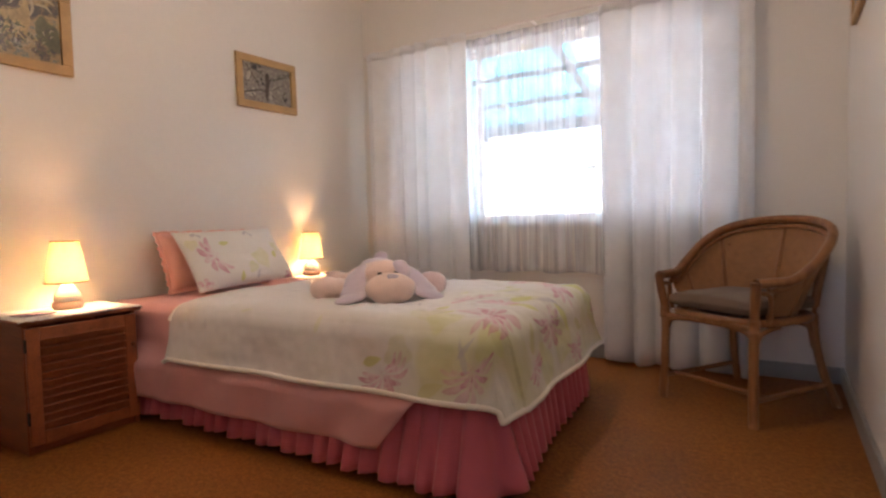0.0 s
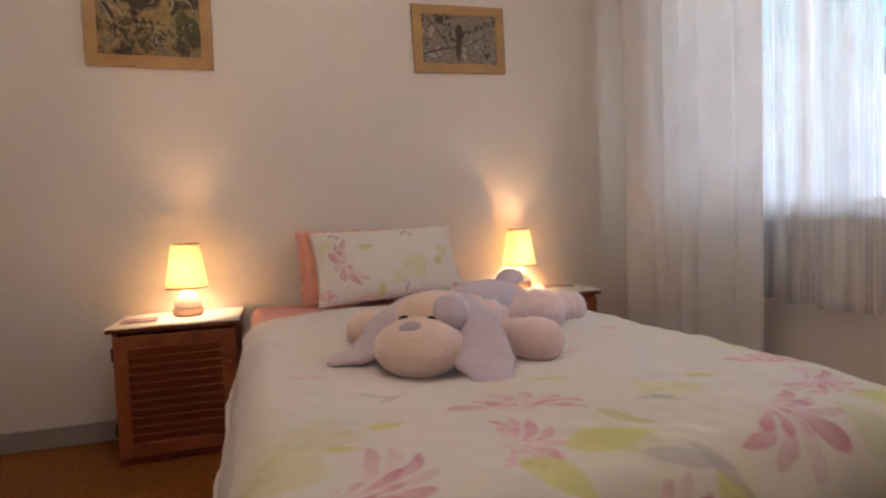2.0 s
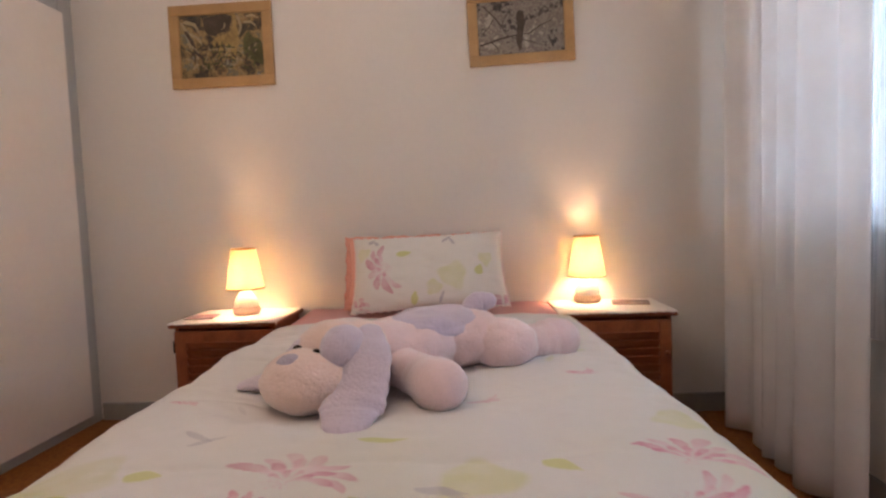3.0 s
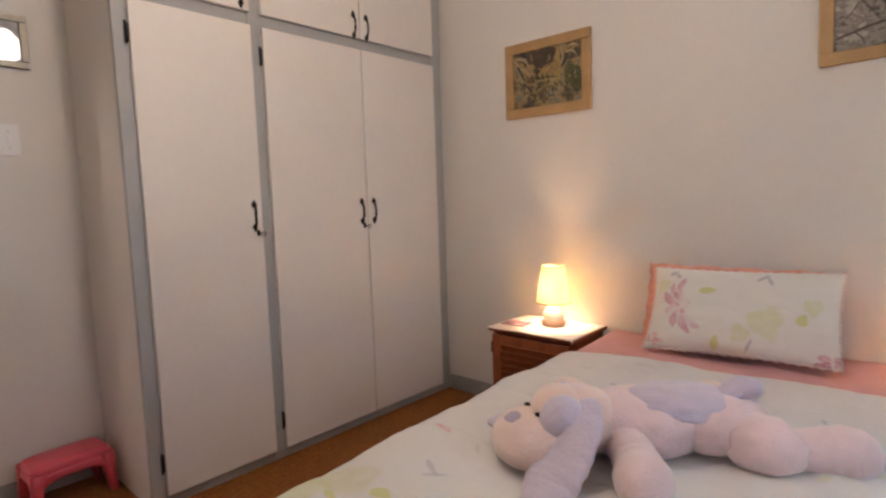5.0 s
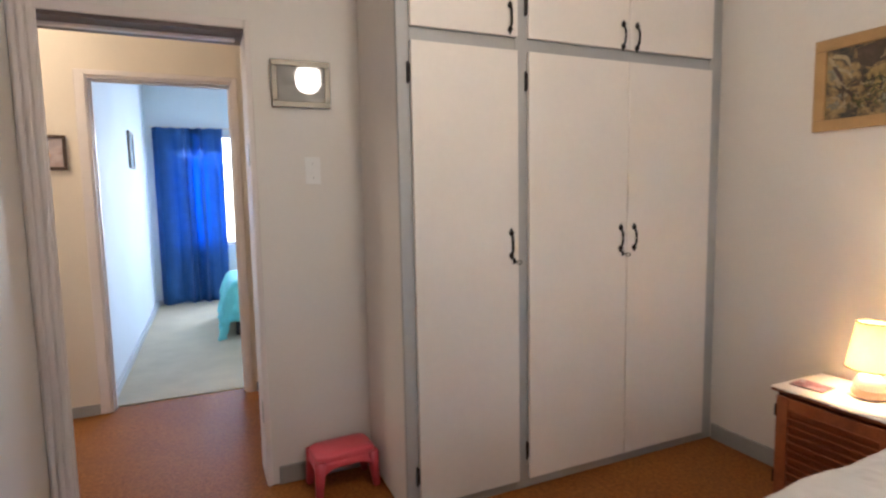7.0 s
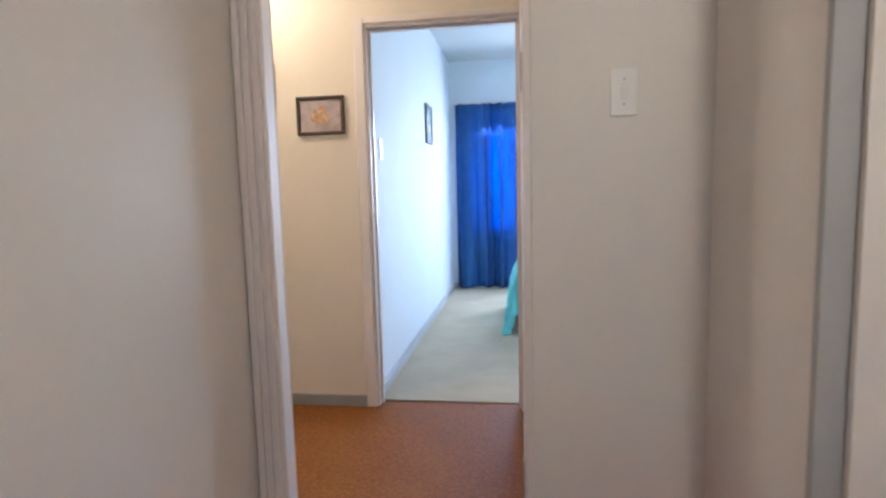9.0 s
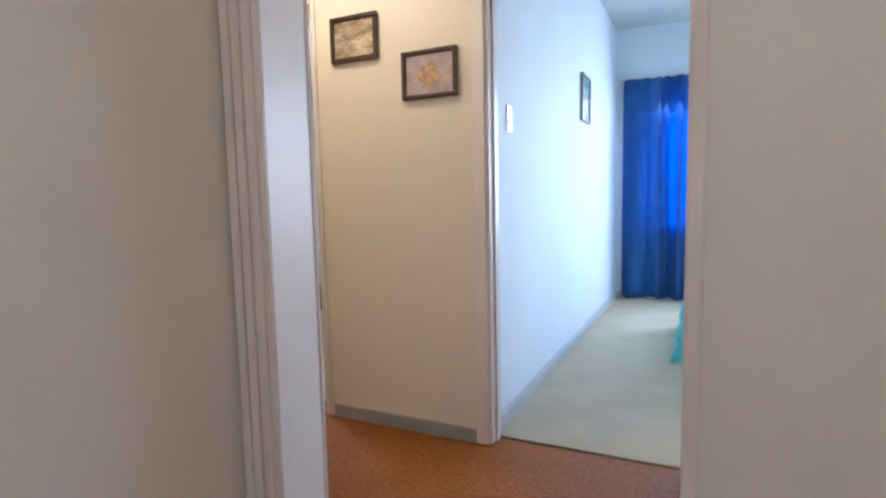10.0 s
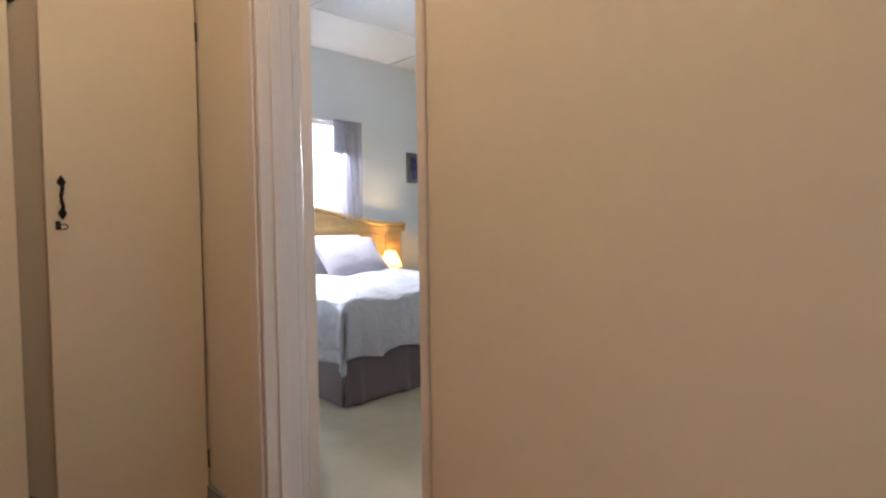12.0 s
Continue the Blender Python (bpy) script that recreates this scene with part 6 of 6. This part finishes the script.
part("cornice", bm, PINE, head, smooth=True)
bm = sheet(bmesh.new(), 48, 2, lambda u, v: (-0.022, crest[round(u * 48)].y * 0.95, 0.995 + (crest[round(u * 48)].z - 0.04 - 0.995) * v))
thick(part("crest_panel", bm, PINE, head), 0.04)
for y0, y1 in ((-1.18, -0.98), (-0.92, -0.35), (-0.29, 0.29), (0.35, 0.92), (0.98, 1.18)):
    part("panel", boxes(((0.0, y0, 0.42), (0.012, y1, 0.93)), bevel=0.008), PINE, head)


def far_cover(u, v):
    s, t = 0.42 + u * 1.79, (v - 0.5) * 2.30
    ox, zx = drape(s - 1.87, 0.07)
    oy, zy = drape(abs(t) - 0.80, 0.07)
    x = s if s < 1.87 else 1.87 + ox
    y = t if abs(t) < 0.80 else math.copysign(0.80 + oy, t)
    dz = max(zx, zy) + 0.30 * min(zx, zy)
    w = min(1, dz * 5) * (0.070 * (1 - abs(math.sin((t if zx > zy else s) * 16 + 1.2 * math.sin(t * 7)))) ** 2 + 0.006 * math.sin(t * 67 + s * 5))
    r1 = math.hypot(s - 2.02, t - 0.22)
    ring = 0.006 * math.exp(-((r1 - 0.13) / 0.009) ** 2)
    return (x + (w + 0.10 * dz + ring if zx > 0 else 0) + (0.12 * min(zx, zy)), y + math.copysign(w + 0.08 * dz if zy > 0 else 0, t), 0.595 - dz + 0.016 * math.sin(s * 8 + t * 3) * math.sin(t * 5 + 1) + 0.008 * math.sin(t * 17 + 3 * math.sin(s * 5)))


fc = rear(thing("bed_cover", FB, "silvery grey quilted cover with stitched rings and satin hem", "bed cover"))
thick(part("cover", sheet(bmesh.new(), 150, 170, far_cover), GREY_CLOTH, fc, smooth=True), 0.014)
hem = [far_cover(1, k / 80) for k in range(81)]
part("hem", tube(bmesh.new(), hem, 0.011, 8), GREY_CLOTH, fc, smooth=True)


def lying(x, y, z, tilt, turn):
    return pose(x, y, z, 0, 0, turn) @ Matrix(((0, 0, -1, 0), (-1, 0, 0, 0), (0, 1, 0, 0), (0, 0, 0, 1))) @ pose(0, 0, 0, -tilt, 0, 0)


rear(pillow("pillow", lying(4.82, -3.42, 0.75, 30, 0), 0.70, 0.42, 0.15, MAUVE, "plain mauve pillow propped on the far bed", 11))
rear(pillow("pillow", lying(4.68, -3.51, 0.735, 42, 4), 0.72, 0.46, 0.15, MAUVE, "pale mauve pillow propped on the far bed", 12))
rear(pillow("pillow", lying(4.72, -2.76, 0.72, 36, -3), 0.66, 0.42, 0.16, MAUVE, "mauve pillow beside its twin on the far bed", 13))

nt_ = rear(thing("bedside_table", pose(4.82, -4.29, 0, 0, 0, -90), "small yellow pine bedside table beside the far bed", "bedside table"))
part("top", boxes(((-0.21, -0.2, 0.475), (0.21, 0.2, 0.498)), bevel=0.005), PINE, nt_)
part("body", boxes(((-0.19, -0.18, 0.06), (0.19, 0.19, 0.474)), bevel=0.004), PINE, nt_)
part("drawer_front", boxes(((-0.175, -0.192, 0.32), (0.175, -0.181, 0.46)), bevel=0.004), PINE, nt_)
for x in (-0.16, 0.16):
    for y in (-0.15, 0.16):
        part("foot", lathe(bmesh.new(), [(0.001, 0.004), (0.02, 0.004), (0.025, 0.06)], 12, (x, y, 0)), PINE, nt_)
fl = rear(thing("bedside_lamp", pose(4.84, -4.085, 0.498), "small white lamp with a lit cream pleated shade", "table lamp"))
part("body", lathe(bmesh.new(), [(0.001, 0), (0.045, 0.0), (0.048, 0.012), (0.03, 0.03), (0.04, 0.06), (0.034, 0.09), (0.012, 0.11), (0.010, 0.15), (0.001, 0.151)], 24), CERAMIC, fl, smooth=True)
thick(part("shade", lathe(bmesh.new(), [(0.122, 0.10), (0.102, 0.150), (0.070, 0.215), (0.050, 0.262)], 32), SHADE, fl, smooth=True), 0.001)
bl = part("bulb", lathe(bmesh.new(), [(0.012, 0.14), (0.022, 0.17), (0.001, 0.20)], 14), BULB, fl, smooth=True)
bl.visible_shadow = False
ck = rear(thing("alarm_clock", pose(4.72, -4.27, 0.498), "small black alarm clock on the bedside table", "clock"))
part("case", lathe(bmesh.new(), [(0.001, 0), (0.045, 0.0), (0.05, 0.012), (0.03, 0.035), (0.001, 0.038)], 20), BLACK, ck, smooth=True)
rear(curtain("window_curtain", -0.10, 0.22, 0.0, 1.06, 2.03, 5, 0.022, GREY_VOILE, "grey voile curtain at the far window", 21, m=pose(XF - 0.06, -3.66, 0, 0, 0, -90)))
wf = rear(thing("window_3", pose(0, 0, 0), "white window behind the far bed", "window", kind="structure"))
for y in (-3.75, -3.15, -2.59):
    part("mullion", boxes(((XF + 0.03, y, 1.08), (XF + 0.07, y + 0.04, 2.03)), bevel=0.004), TRIM, wf)
for z in (1.08, 1.99):
    part("window_frame", boxes(((XF + 0.032, -3.71, z), (XF + 0.068, -2.59, z + 0.04)), bevel=0.004), TRIM, wf)

ac = rear(thing("armchair", pose(4.70, -4.92, 0, 0, 0, 40), "wooden armchair with a turquoise cushion in the far bedroom", "armchair"))
for s in (-1, 1):
    part("back_post", tube(bmesh.new(), spline([(s * 0.26, 0.26, 0.0), (s * 0.26, 0.22, 0.40), (s * 0.27, 0.32, 0.82)], 6), 0.024, 10), RATTAN, ac, smooth=True)
    part("front_leg", tube(bmesh.new(), [(s * 0.26, -0.24, 0.0), (s * 0.26, -0.24, 0.60)], 0.022, 10), RATTAN, ac, smooth=True)
    part("armrest", tube(bmesh.new(), [(s * 0.26, -0.27, 0.60), (s * 0.265, 0.0, 0.615), (s * 0.265, 0.25, 0.62)], 0.026, 10), RATTAN, ac, smooth=True)
part("top_rail", tube(bmesh.new(), spline([(-0.27, 0.32, 0.80), (0.0, 0.36, 0.84), (0.27, 0.32, 0.80)], 6), 0.026, 10), RATTAN, ac, smooth=True)
part("seat", boxes(((-0.25, -0.25, 0.36), (0.25, 0.22, 0.41)), bevel=0.01), RATTAN, ac)
rear(pillow("cushion", pose(4.70, -4.92, 0, 0, 0, 40) @ pose(0.0, 0.18, 0.64, 72, 0, 0), 0.48, 0.44, 0.13, TURQUOISE, "turquoise cushion leaning in the armchair", 15))
